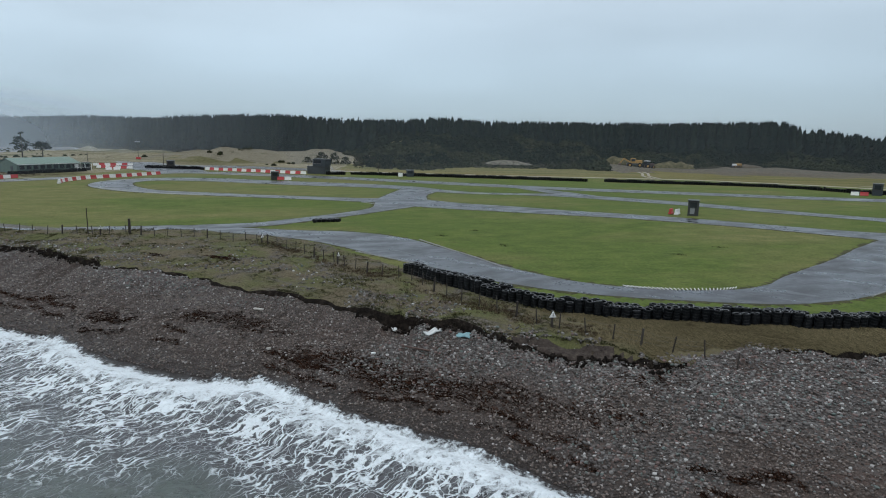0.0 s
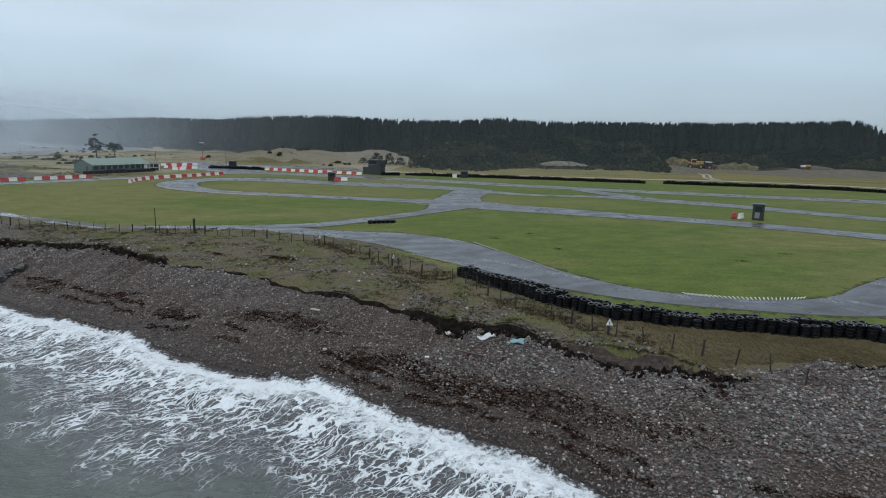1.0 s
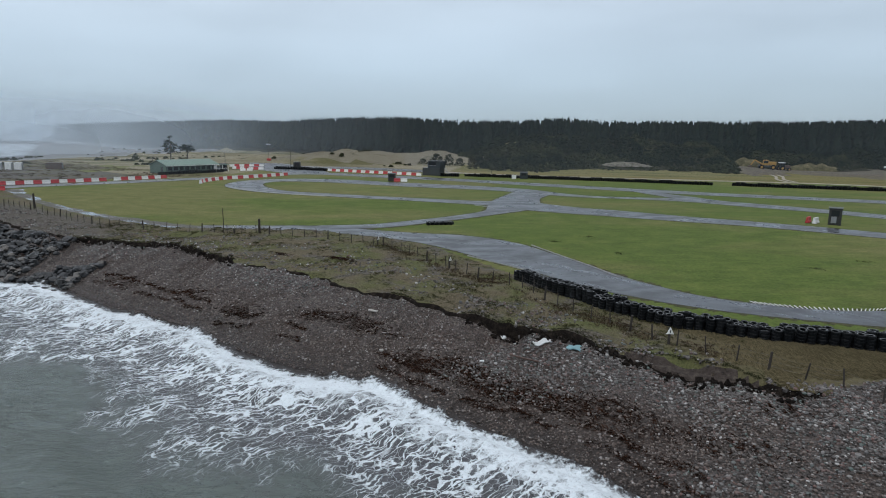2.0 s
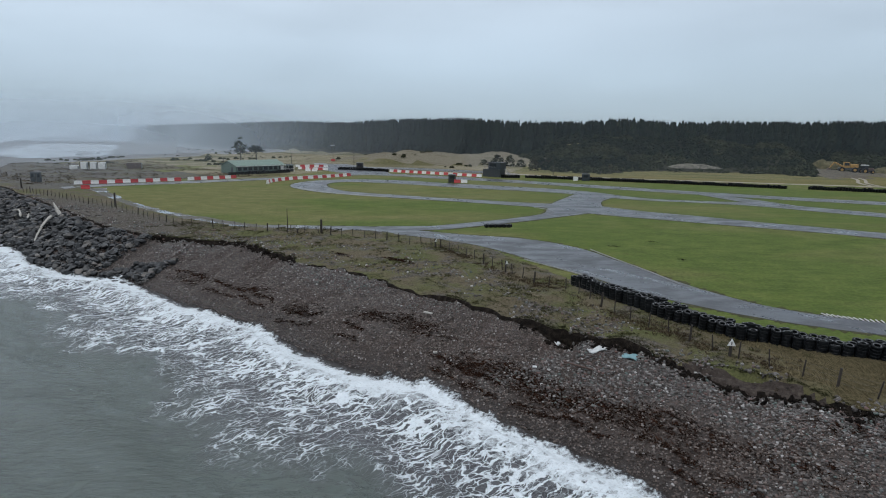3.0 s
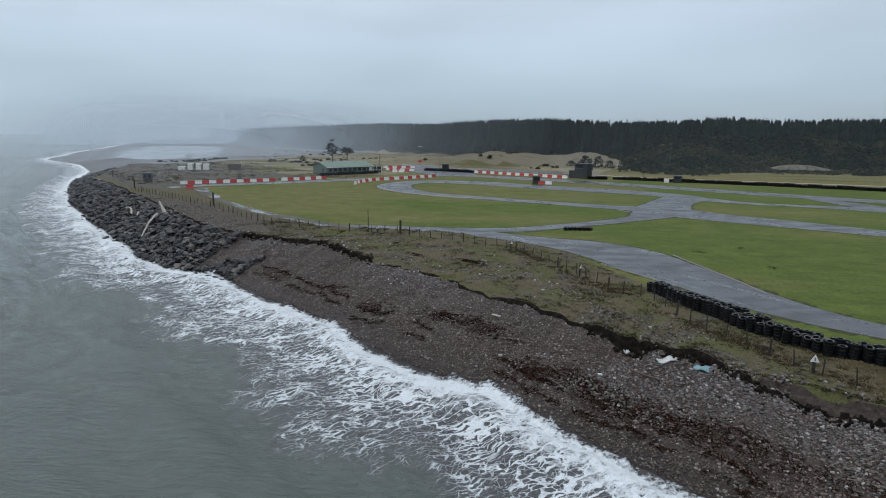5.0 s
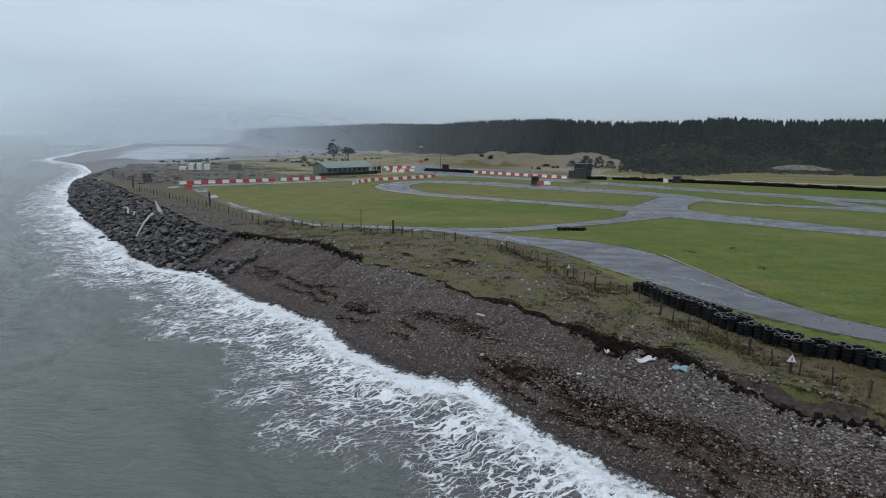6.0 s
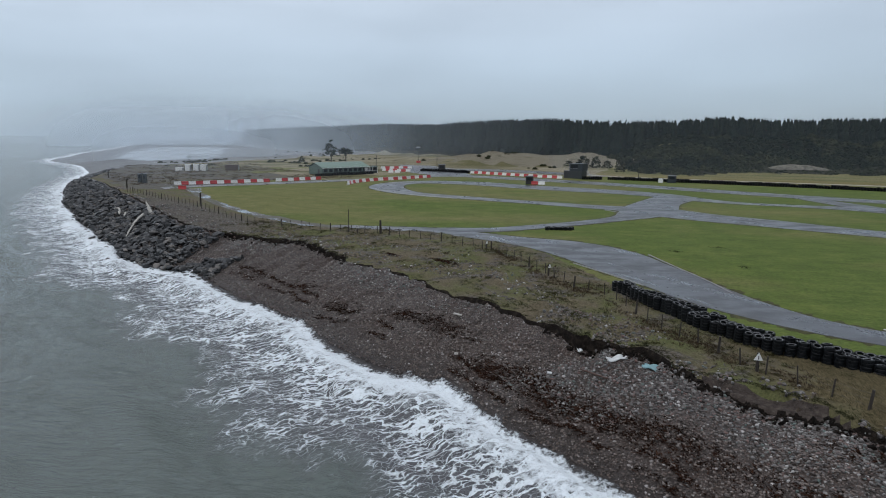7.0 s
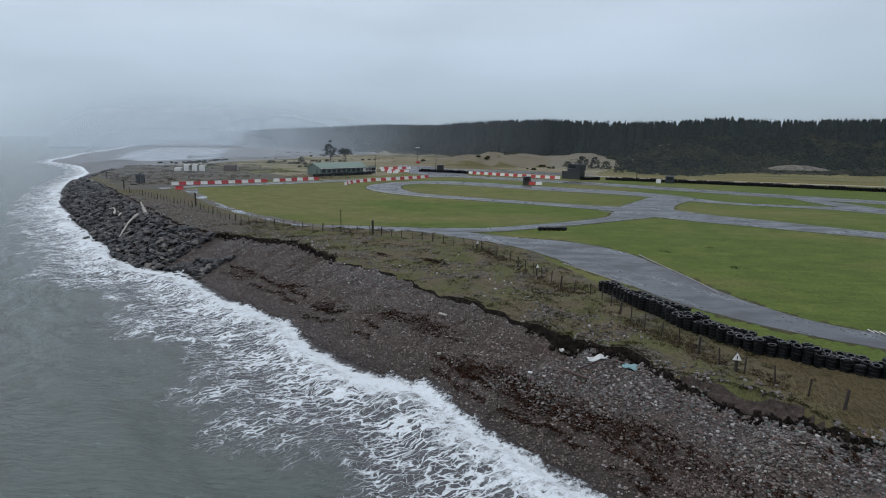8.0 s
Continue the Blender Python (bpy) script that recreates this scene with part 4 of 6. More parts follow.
def build_stones():
    shapes = [lump_shape(k, 1, 0.18) for k in range(7)]
    r = rng(3)
    n = 88000
    x = r.uniform(-56, 38, n)
    u = r.uniform(0.02, 1.0, n) ** 0.9
    w, b = shore_at(x), bank_at(x)
    y = w + (b - w) * u
    dry = y - w > swash_at(x) + 0.1
    x, y, u, w, b = x[dry], y[dry], u[dry], w[dry], b[dry]
    n = len(x)
    coarse = step(fbm(x * 0.13, y * 0.2, 91) + 0.5 * (u - 0.5) + 0.004 * x + 0.22 * step(x, 8, 15), -0.13, 0.13)
    size = (0.03 + 0.052 * r.random(n) ** 2.2) * (1 - coarse) + coarse * (0.04 + 0.068 * r.random(n) ** 2.5)
    size *= np.where(r.random(n) < 0.012, 1.45, 1.0)
    for name, pick, mat, label in (("beach_cobbles", coarse > r.random(n), M["stones"], "grey and pink rounded beach cobbles"), ("beach_gravel", None, M["gravel"], "wet brown beach gravel and small stones")):
        k = np.flatnonzero(pick) if pick is not None else np.flatnonzero(~prev)
        prev = pick
        xs, ys = x[k], y[k]
        p = np.stack([xs, ys, height(xs, ys) + size[k] * 0.32], -1)
        sc = size[k][:, None] * r.uniform(0.7, 1.3, (len(k), 3)) * np.array([1.05, 0.95, 0.8])
        me = scatter(name, shapes, p, sc, r.uniform(0, 6.3, len(k)), mat)
        tagged(new(name, me), label, "stones", kind="stuff")
    # the belt of larger cobbles below the bank
    n = 15000
    x = r.uniform(2, 36, n)
    w, b = shore_at(x), bank_at(x)
    u = 1 - np.abs(r.normal(0, 0.17 + 0.012 * np.clip(x, 0, 14), n))
    y = w + (b - w) * u + np.where((x > 14) & (x < 22), 0.9 * r.random(n), 0)
    keep = (u > 0.05) & (fbm(x * 0.3, y * 0.3, 92) + 0.35 * (u - 0.55) > -0.1) & (y - w > 2.5)
    x, y = x[keep], y[keep]
    s = 0.042 + 0.06 * r.random(len(x)) ** 2
    me = scatter("large_cobbles", shapes, np.stack([x, y, height(x, y) + s * 0.25], -1), s[:, None] * r.uniform(0.75, 1.3, (len(x), 3)) * np.array([1.05, 0.95, 0.75]), r.uniform(0, 6.3, len(x)), M["stones"])
    tagged(new("large_cobbles", me), "grey, pink and greenish large cobbles below the bank", "stones", kind="stuff")
    # cobbles thrown up on the turf
    n = 15000
    x = r.uniform(-120, 20, n)
    y = bank_at(x) + r.uniform(0.4, 1, n) * (fence_at(x) - bank_at(x)) * r.random(n)
    keep = (fbm(x * 0.3, y * 0.3, 33) + 0.14 * (x < -52) > 0.06) & (y < fence_at(x))
    x, y = x[keep], y[keep]
    s = 0.03 + 0.1 * r.random(len(x)) ** 3
    p = np.stack([x, y, height(x, y) + s * 0.2], -1)
    me = scatter("turf_stones", shapes, p, s[:, None] * r.uniform(0.7, 1.3, (len(x), 3)), r.uniform(0, 6.3, len(x)), M["stones"])
    tagged(new("turf_stones", me), "grey stones thrown up on the coastal turf", "stones", kind="stuff")


build_stones()


def build_clods():
    """Earth and turf that has slid from the bank."""
    r = rng(29)
    shapes = [hull_shape(420 + k, 12) for k in range(6)]
    x = r.uniform(-56, 15, 2600)
    keep = scarp_at(x) * (0.7 + vnoise(x * 0.9, 0 * x, 16)) > 0.22
    x = x[keep]
    y = bank_at(x) - np.abs(r.normal(0, 0.32, len(x))) + 0.1
    s = 0.04 + 0.16 * r.random(len(x)) ** 2.5
    p = np.stack([x, y, height(x, y) + s * 0.3], -1)
    me = scatter("earth_clods", shapes, p, s[:, None] * r.uniform(0.7, 1.4, (len(x), 3)), r.uniform(0, 6.3, len(x)), M["scarp"])
    tagged(new("earth_clods", me), "dark clods of earth fallen from the bank", "clods", kind="stuff")


build_clods()


def blade_shapes(seed, count, width, bend, fan=6.28):
    """A tuft of narrow blades, one unit high, that lean within a fan of directions."""
    r = random.Random(seed)
    v, f = [], []
    for k in range(count):
        a, lean = r.uniform(0, fan), r.uniform(0.1, bend)
        ox, oy, hh = r.uniform(-0.5, 0.5), r.uniform(-0.5, 0.5), r.uniform(0.6, 1.0)
        c, s = math.cos(a), math.sin(a)
        i = len(v)
        v += [(ox - s * width, oy + c * width, 0), (ox + s * width, oy - c * width, 0), (ox + c * lean * 0.5 + s * width * 0.7, oy + s * lean * 0.5 - c * width * 0.7, hh * 0.7), (ox + c * lean, oy + s * lean, hh)]
        f += [(i, i + 1, i + 2), (i, i + 2, i + 3)]
    return np.array(v), np.array(f)


def build_grass():
    r = rng(14)
    tufts = [blade_shapes(k, 7, 0.05, 0.9) for k in range(5)]
    flat = [blade_shapes(20 + k, 8, 0.06, 1.2, 0.5) for k in range(5)]
    n = 30000
    x = r.uniform(4, 42, n)
    b, l = bank_at(x), lawn_at(x)
    y = b + 0.2 + (l - b - 1.6) * r.random(n)
    keep = (x + 0.35 * (y - 36) + 2 * fbm(x * 0.5, y * 0.5, 63) > 11) & ~((x > 14) & (x < 22 + fbm(x, y, 60)) & (y < 34.6 + 1.4 * fbm(x * 0.7, y * 0.7, 69))) & (y - b > ledge_at(x) + 0.1)
    x, y = x[keep], y[keep]
    s = r.uniform(0.12, 0.28, len(x))
    p = np.stack([x, y, height(x, y) - 0.02], -1)
    combed = 2.0 + 2.4 * fbm(x * 0.35, y * 0.35, 70) + r.normal(0, 0.35, len(x))
    me = scatter("dead_grass", flat, p, np.stack([s * 1.5, s, s * r.uniform(0.3, 0.6, len(x))], -1), combed, M["dead_grass"])
    tagged(new("dead_grass", me), "flattened straw-coloured rough grass in front of the tyre wall", "grass", kind="stuff")
    # dead weeds along the fence
    n = 7000
    x = r.uniform(-20, 12, n)
    y = fence_at(x) + r.normal(0.3, 1.1, n)
    keep = (fbm(x * 0.6, y * 0.6, 65) > 0.02) & (y < lawn_at(x) - 0.4) & (y > bank_at(x) + 0.3)
    x, y = x[keep], y[keep]
    s = 0.06 + 0.2 * r.random(len(x)) ** 2.5
    me = scatter("fence_weeds", tufts, np.stack([x, y, height(x, y) - 0.02], -1), np.stack([s, s, s], -1), r.uniform(0, 6.3, len(x)), M["dead_weeds"])
    tagged(new("fence_weeds", me), "brown dead weeds along the wire fence", "weeds", kind="stuff")
    # rough grass on the plain by the shore road
    n = 5000
    x = r.uniform(-215, -100, n)
    y = fence_at(x) + 1 + 75 * r.random(n)
    keep = (fbm(x * 0.15, y * 0.15, 68) > -0.08) & (y > fence_at(x) + 1) & ((y - 117) * 20 - (x + 125) * 36 > 60)
    x, y = x[keep], y[keep]
    s = r.uniform(0.2, 0.75, len(x))
    me = scatter("rough_grass", tufts, np.stack([x, y, height(x, y) - 0.02], -1), np.stack([s * 1.4, s * 1.4, s * 0.6], -1), r.uniform(0, 6.3, len(x)), M["dead_weeds"])
    tagged(new("rough_grass", me), "dark rough grass on the plain beside the shore road", "grass", kind="stuff")
    # tussocks on the infield
    x = np.concatenate([cx + r.normal(0, 0.35, 26) for cx in (0.4, 7.5, 4.8, 26.5, 33)])
    y = np.concatenate([cy + r.normal(0, 0.3, 26) for cy in (75.6, 69.5, 80.5, 66, 71.5)])
    s = r.uniform(0.08, 0.16, len(x))
    me = scatter("infield_tussocks", tufts, np.stack([x, y, height(x, y) - 0.01], -1), np.stack([s * 1.6, s * 1.6, s * 0.7], -1), r.uniform(0, 6.3, len(x)), M["gorse"])
    tagged(new("infield_tussocks", me), "dark rough tussocks on the mown infield", "grass", kind="stuff")
    # short wiry tufts on the coastal turf
    n = 15000
    x = r.uniform(-60, 13, n)
    y = bank_at(x) + 0.5 + (lawn_at(x) - bank_at(x) - 1.0) * r.random(n)
    keep = (fbm(x * 0.5, y * 0.5, 66) > -0.02) & (y - bank_at(x) > ledge_at(x) + 0.1)
    x, y = x[keep], y[keep]
    s = r.uniform(0.05, 0.16, len(x)) * np.where(fbm(x * 0.9, y * 0.9, 67) > 0.22, 1.8, 1.0)
    me = scatter("turf_tufts", tufts, np.stack([x, y, height(x, y) - 0.01], -1), np.stack([s * 1.6, s * 1.6, s * 0.8], -1), r.uniform(0, 6.3, len(x)), M["turf_blades"])
    tagged(new("turf_tufts", me), "short dark wiry tufts on the coastal turf", "grass", kind="stuff")
    # turf hanging over the bank's edge
    n = 4200
    x = r.uniform(-56, 16, n)
    x = x[(scarp_at(x) > 0.3)]
    y = bank_at(x) + ledge_at(x) + r.uniform(0.2, 0.6, len(x))
    s = r.uniform(0.06, 0.15, len(x))
    me = scatter("bank_turf", tufts, np.stack([x, y, height(x, y) - 0.02], -1), np.stack([s, s, s], -1), r.uniform(0, 6.3, len(x)), M["gorse"])
    tagged(new("bank_turf", me), "ragged turf along the edge of the eroded bank", "turf", kind="stuff")


build_grass()


def build_seaweed():
    r = rng(23)
    shapes = [blade_shapes(40 + k, 10, 0.07, 1.4) for k in range(4)]
    xs, ys = [], []
    for cx, cy, rad, m in ((-12.6, 41.5, 1.5, 420), (-16.6, 43.0, 0.9, 200), (-7.2, 36.5, 1.3, 320), (-3.6, 35.2, 1.5, 420), (-1.4, 33.5, 1.4, 300), (1.4, 32.4, 1.6, 360), (4.5, 31, 1.5, 260), (-24, 44.5, 1.2, 160), (-31, 48.5, 1.2, 160), (9, 28.5, 1.6, 200), (-40, 52, 1.5, 200), (12, 31, 0.8, 120), (-20.2, 57.6, 0.8, 170), (-27, 58.5, 0.6, 60)):
        xs.append(cx + r.normal(0, rad, m))
        ys.append(cy + r.normal(0, rad * 0.42, m) - (xs[-1] - cx) * 0.4)
    # wrack line
    x = r.uniform(-46, 16, 3400)
    b, w = bank_at(x), shore_at(x)
    y = w + (b - w) * (np.where(r.random(len(x)) < 0.6, 0.36, 0.24) + 0.12 * vnoise(x * 0.25, 0 * x, 8) + 0.06 * vnoise(x * 1.1, 0 * x, 7) + r.normal(0, 0.012, len(x)))
    k = vnoise(x * 0.45, 0 * x, 9) > -0.14
    xs.append(x[k]), ys.append(y[k])
    x, y = np.concatenate(xs), np.concatenate(ys)
    s = r.uniform(0.12, 0.32, len(x))
    me = scatter("seaweed", shapes, np.stack([x, y, height(x, y)], -1), np.stack([s, s, s * 0.35], -1), r.uniform(0, 6.3, len(x)), M["weed"])
    tagged(new("seaweed", me), "dark brown heaps of seaweed along the tide line", "seaweed", kind="stuff")


build_seaweed()


def build_boulders():
    armour = thing("rock_armour", pose(0, 0, 0), "heap of dark grey boulders protecting the shore", "rocks", kind="structure")
    meshes = []
    for k in range(9):
        bm = bmesh.new()
        hv, hf = hull_shape(200 + k)
        hull = [bm.verts.new(tuple(p * (1.2, 0.95, 0.75))) for p in hv]
        for q in hf:
            bm.faces.new([hull[i] for i in q])
        meshes.append(bm_mesh("boulder", bm, M["boulder"]))
    r = rng(77)
    n = 6600
    x = -46 - 150 * r.random(n) ** 1.35
    w, b, u = shore_at(x), bank_raw(x), r.random(n)
    keep = ~((x > -54) & (u > 0.62 + 0.05 * (x + 46)))
    x, w, b, u = x[keep], w[keep], b[keep], u[keep]
    n = len(x)
    y = w - 2.0 + (b - w + 1.2) * u
    s = (0.16 + 0.5 * r.random(n) ** 2.6) * np.where(x < -60, 0.98, 0.8)
    z = height(x, np.maximum(y, w)) - np.where(y < w, 0.6, 0) + s * 0.3 + r.uniform(0, 0.35, n)
    rows = np.stack([x, y, z, s, r.uniform(0, 360, n), r.uniform(-30, 30, n), r.uniform(-30, 30, n)], 1)
    single = np.zeros(n, bool)
    single[np.flatnonzero(x > -88)[:300]] = True
    near, rest = rows[single].tolist(), rows[~single]
    for k, (x, y, z, s, a, b2, c) in enumerate(near):
        ob = new("boulder", meshes[k % 9])
        ob.parent = armour
        ob.matrix_world = pose(x, y, z, b2, c, a) @ Matrix.Diagonal((s, s, s, 1))
    shapes = [hull_shape(300 + k) for k in range(9)]
    a = rest
    me = scatter("boulder_heap", shapes, a[:, :3], a[:, 3:4] * np.array([1.2, 0.95, 0.75]), np.radians(a[:, 4]), M["boulder"], False, np.radians(a[:, 5]))
    ob = tagged(new("boulder_heap", me), "more dark boulders of the heap", kind="stuff")
    ob.parent = armour


build_boulders()


# ---- woods ----
def tuft_shape(seed, leaves, profile, spread, size, trunk=True, shrink=0.0, core=0.0):
    """A tree one unit high: a tapered trunk and many small leaf clumps."""
    r = random.Random(seed)
    v, f = [], []
    if trunk:
        for k in range(5):
            a = k * 1.2566
            v += [(0.014 * math.cos(a), 0.014 * math.sin(a), 0.0), (0.005 * math.cos(a), 0.005 * math.sin(a), 0.85)]
        for k in range(5):
            i, j = 2 * k, 2 * ((k + 1) % 5)
            f += [(i, j, j + 1), (i, j + 1, i + 1)]
    if core:
        rings, sides, base = 6, 7, len(v)
        for j in range(rings):
            t = j / (rings - 0.7)
            for k in range(sides):
                a, d = 6.283 * (k + 0.5 * (j % 2)) / sides, core * spread * profile[1](t) * r.uniform(0.75, 1.25)
                v.append((d * math.cos(a), d * math.sin(a), profile[0] + (1 - profile[0]) * t + r.uniform(-0.03, 0.03)))
        for j in range(rings - 1):
            for k in range(sides):
                p, q = base + j * sides + k, base + j * sides + (k + 1) % sides
                f += [(p, q, q + sides), (p, q + sides, p + sides)]
    for k in range(leaves):
        t = r.random()
        z = profile[0] + (1 - profile[0]) * t
        rad = spread * profile[1](t) * r.uniform(0.7 if core else 0.35, 1.0)
        a = r.uniform(0, 6.283)
        c = Vector((rad * math.cos(a), rad * math.sin(a), z + r.uniform(-0.02, 0.02)))
        s = size * r.uniform(0.6, 1.25) * (1 - shrink * t)
        q = Euler((r.uniform(-0.9, 0.9), r.uniform(-0.9, 0.9), r.uniform(0, 6.28))).to_matrix()
        i = len(v)
        for p in ((-1, -0.7, 0), (1, -0.6, 0.15), (0.6, 0.9, 0), (-0.8, 0.8, -0.2)):
            v.append(tuple(c + q @ (Vector(p) * s)))
        f += [(i, i + 1, i + 2), (i, i + 2, i + 3)]
    return np.array(v), np.array(f)


def build_woods():
    r = rng(51)
    front = wood_front
    pines = [tuft_shape(600 + k, 100, (0.1, lambda t, k=k: 0.05 + 1.0 * (1 - t) ** (0.62 + 0.07 * k)), 0.19 + 0.01 * k, 0.03, True, 0.4, 0.78) for k in range(8)]
    n = 4300
    x = np.where(r.random(n) < 0.62, r.uniform(-300, 260, n), -300 - 1150 * r.random(n) ** 1.5)
    back = r.random(n) ** 1.6
    y = front(x) + 4 + back * np.where(x < -330, 130, 55)
    edge = (x > 200) & (r.random(n) > 0.6)
    x, y = x[~edge], y[~edge]
    z = height(x, y) - 0.3
    spread = np.where(x > 176, 1.2, 0.5)
    tall = np.clip(treetop(x) - z + 0.5 - np.abs(r.normal(0, 1.6, len(x))) * spread + 0.5 * fbm(x * 0.05, y * 0.05, 52), 3, 19)
    wide = np.clip(tall, 8, 14) * r.uniform(0.85, 1.3, len(x))
    me = scatter("pine_wood", pines, np.stack([x, y, z], -1), np.stack([wide, wide, tall], -1), r.uniform(0, 6.3, len(x)), M["pine"])
    tagged(new("pine_wood", me), "dark plantation of pine trees along the ridge", "woodland", kind="stuff")
    # scrub on the slope before the wood, taller towards the trees
    bush = [tuft_shape(700 + k, 40, (0.0, lambda t: max(0.0, 1 - t * t) ** 0.5 + 0.1), 0.75, 0.17, False, 0.0, 0.8) for k in range(6)]
    n = 7000
    x = r.uniform(-48, 240, n)
    u = r.random(n) ** 0.85
    foot = scrub_foot(x)
    y = foot + (front(x) + 8 - foot) * u
    bare = (((x - 26) / 11.5) ** 2 + ((y - 270) / 2.8) ** 2 < 1) & (fbm(x * 0.25, y * 0.25, 48) < 0.18)
    sandy = (x < -14) & (fbm(x * 0.09, y * 0.09, 58) > 0.27)
    x, y, u = x[~bare & ~sandy], y[~bare & ~sandy], u[~bare & ~sandy]
    s = r.uniform(0.8, 2.0, len(x)) * (0.75 + 0.8 * u) * (1 + 0.8 * fbm(x * 0.06, y * 0.06, 59)) * np.where((abs(x - 26) < 16) & (y < 272), 0.6, 1.0)
    low = fbm(x * 0.05, y * 0.08, 56) - 0.5 * (u - 0.4) > 0.02
    for name, pick, mat, label in (("gorse_scrub", low, M["gorse_green"], "olive-green gorse on the slope below the wood"), ("dark_scrub", ~low, M["scrub"], "dense dark scrub below the wood")):
        xs, ys, k = x[pick], y[pick], s[pick]
        me = scatter(name, bush, np.stack([xs, ys, height(xs, ys) - 0.2], -1), np.stack([k, k, k * r.uniform(0.7, 1.2, len(k))], -1), r.uniform(0, 6.3, len(k)), mat)
        tagged(new(name, me), label, "scrub", kind="stuff")
    # low bushes on the dunes and by the far shore
    x = np.concatenate([r.uniform(-200, -60, 300), r.uniform(-330, -200, 160), r.uniform(-250, -128, 700)])
    y = np.concatenate([r.uniform(228, 300, 300), r.uniform(250, 420, 160), r.uniform(186, 262, 700)])
    k = (fbm(x * 0.04, y * 0.04, 57) > 0.05) & ~((x > -150) & (x < -70) & (y < 262))
    x, y = x[k], y[k]
    s = r.uniform(0.4, 1.3, len(x))
    me = scatter("dune_bushes", bush, np.stack([x, y, height(x, y) - 0.1], -1), np.stack([s * 1.3, s, s * 0.8], -1), r.uniform(0, 6.3, len(x)), M["gorse"])
    tagged(new("dune_bushes", me), "scattered low bushes on the straw-coloured dunes", "bushes", kind="stuff")


build_woods()


def bush_thing(x, y, s, tall, seed):
    t = thing("gorse_bush", pose(x, y, h(x, y) - 0.1), "dark green gorse bush on the pale dune slope", "bush", "dune bushes")
    v, f = tuft_shape(seed, 110, (0.0, lambda q: (1 - q * q) ** 0.5 + 0.1), 0.75, 0.14, False)
    ob = new("crown", mesh_of("crown", v * np.array([s, s, tall]), f, M["gorse"]))
    ob.parent = t


for k, (x, y, s, tall) in enumerate([(-52, 262, 3.6, 3.8), (-46, 258, 3.4, 4.6), (-41, 256, 2.8, 3), (-35, 250, 2.6, 4.2), (-57, 258, 2.6, 2.2), (-33, 240, 2.6, 2.2), (-184, 246, 2.2, 2.8)]):
    bush_thing(x, y, s, tall, 800 + k)


def lone_pine(x, y, tall, seed, label, low=0.3, wide=0.3):
    t = thing("pine_tree", pose(x, y, h(x, y) - 0.1), label, "tree", "lone pines")
    r = random.Random(seed)
    bm = bmesh.new()
    pts = [Vector((0, 0, 0)), Vector((0.1, 0.05, tall * 0.4)), Vector((-0.1, 0.1, tall * 0.75)), Vector((0.15, 0, tall))]
    for a, b, ra, rb in zip(pts, pts[1:], (0.28, 0.2, 0.12), (0.2, 0.12, 0.03)):
        rod(bm, a, b, ra, rb, 8)
    part("trunk", bm, M["bark"], t)
    v, f = [], []
    for k in range(22):
        z = tall * r.uniform(low, 0.97)
        a, reach = r.uniform(0, 6.28), tall * wide * (1.25 - z / tall) * r.uniform(0.5, 1.5)
        end = Vector((math.cos(a) * reach, math.sin(a) * reach, z + reach * r.uniform(-0.1, 0.3)))
        part("limb", rod(bmesh.new(), (0, 0, z), end, 0.07, 0.02, 5), M["bark"], t)
        for j in range(34):
            c = Vector((0, 0, z)).lerp(end, r.uniform(0.45, 1.1)) + Vector((r.gauss(0, 0.4), r.gauss(0, 0.4), r.gauss(0, 0.3) - 0.1))
            q = Euler((r.uniform(-0.6, 0.6), r.uniform(-0.6, 0.6), r.uniform(0, 6.28))).to_matrix()
            i, s = len(v), r.uniform(0.2, 0.42)
            v += [tuple(c + q @ (Vector(p) * s)) for p in ((-1, -0.6, 0), (1, -0.5, 0.1), (0.5, 0.8, 0), (-0.7, 0.7, -0.1))]
            f += [(i, i + 1, i + 2), (i, i + 2, i + 3)]
    ob = new("crown", mesh_of("crown", v, f, M["pine"]))
    ob.parent = t


lone_pine(-165, 243, 11.2, 5, "tall wind-bent pine with sparse dark crown", 0.35, 0.33)
lone_pine(-159, 246, 7.0, 6, "low broad pine beside the taller one", 0.5, 0.75)


# ---- tyre walls ----
def tyre_mesh(name="tyre", seg=18, coarse=False):
    """A tyre lying flat, its inner bead as faces of a second material."""
    prof = [(0.315, 0.035), (0.315, 0.165), (0.285, 0.2), (0.222, 0.203), (0.178, 0.186), (0.178, 0.014), (0.285, 0.0)]
    bead = {3}
    if coarse:
        prof, bead = [(0.315, 0.02), (0.315, 0.18), (0.2, 0.195), (0.2, 0.005)], set()
    v, f, index, ring = [], [], [], len(prof)
    for i in range(seg):
        a = 2 * math.pi * i / seg
        v += [(d * math.cos(a), d * math.sin(a), z) for d, z in prof]
    for i in range(seg):
        for k in range(ring):
            a, b = i * ring, ((i + 1) % seg) * ring
            f.append((a + k, b + k, b + (k + 1) % ring, a + (k + 1) % ring))
            index.append(int(k in bead))
    return v, f, index


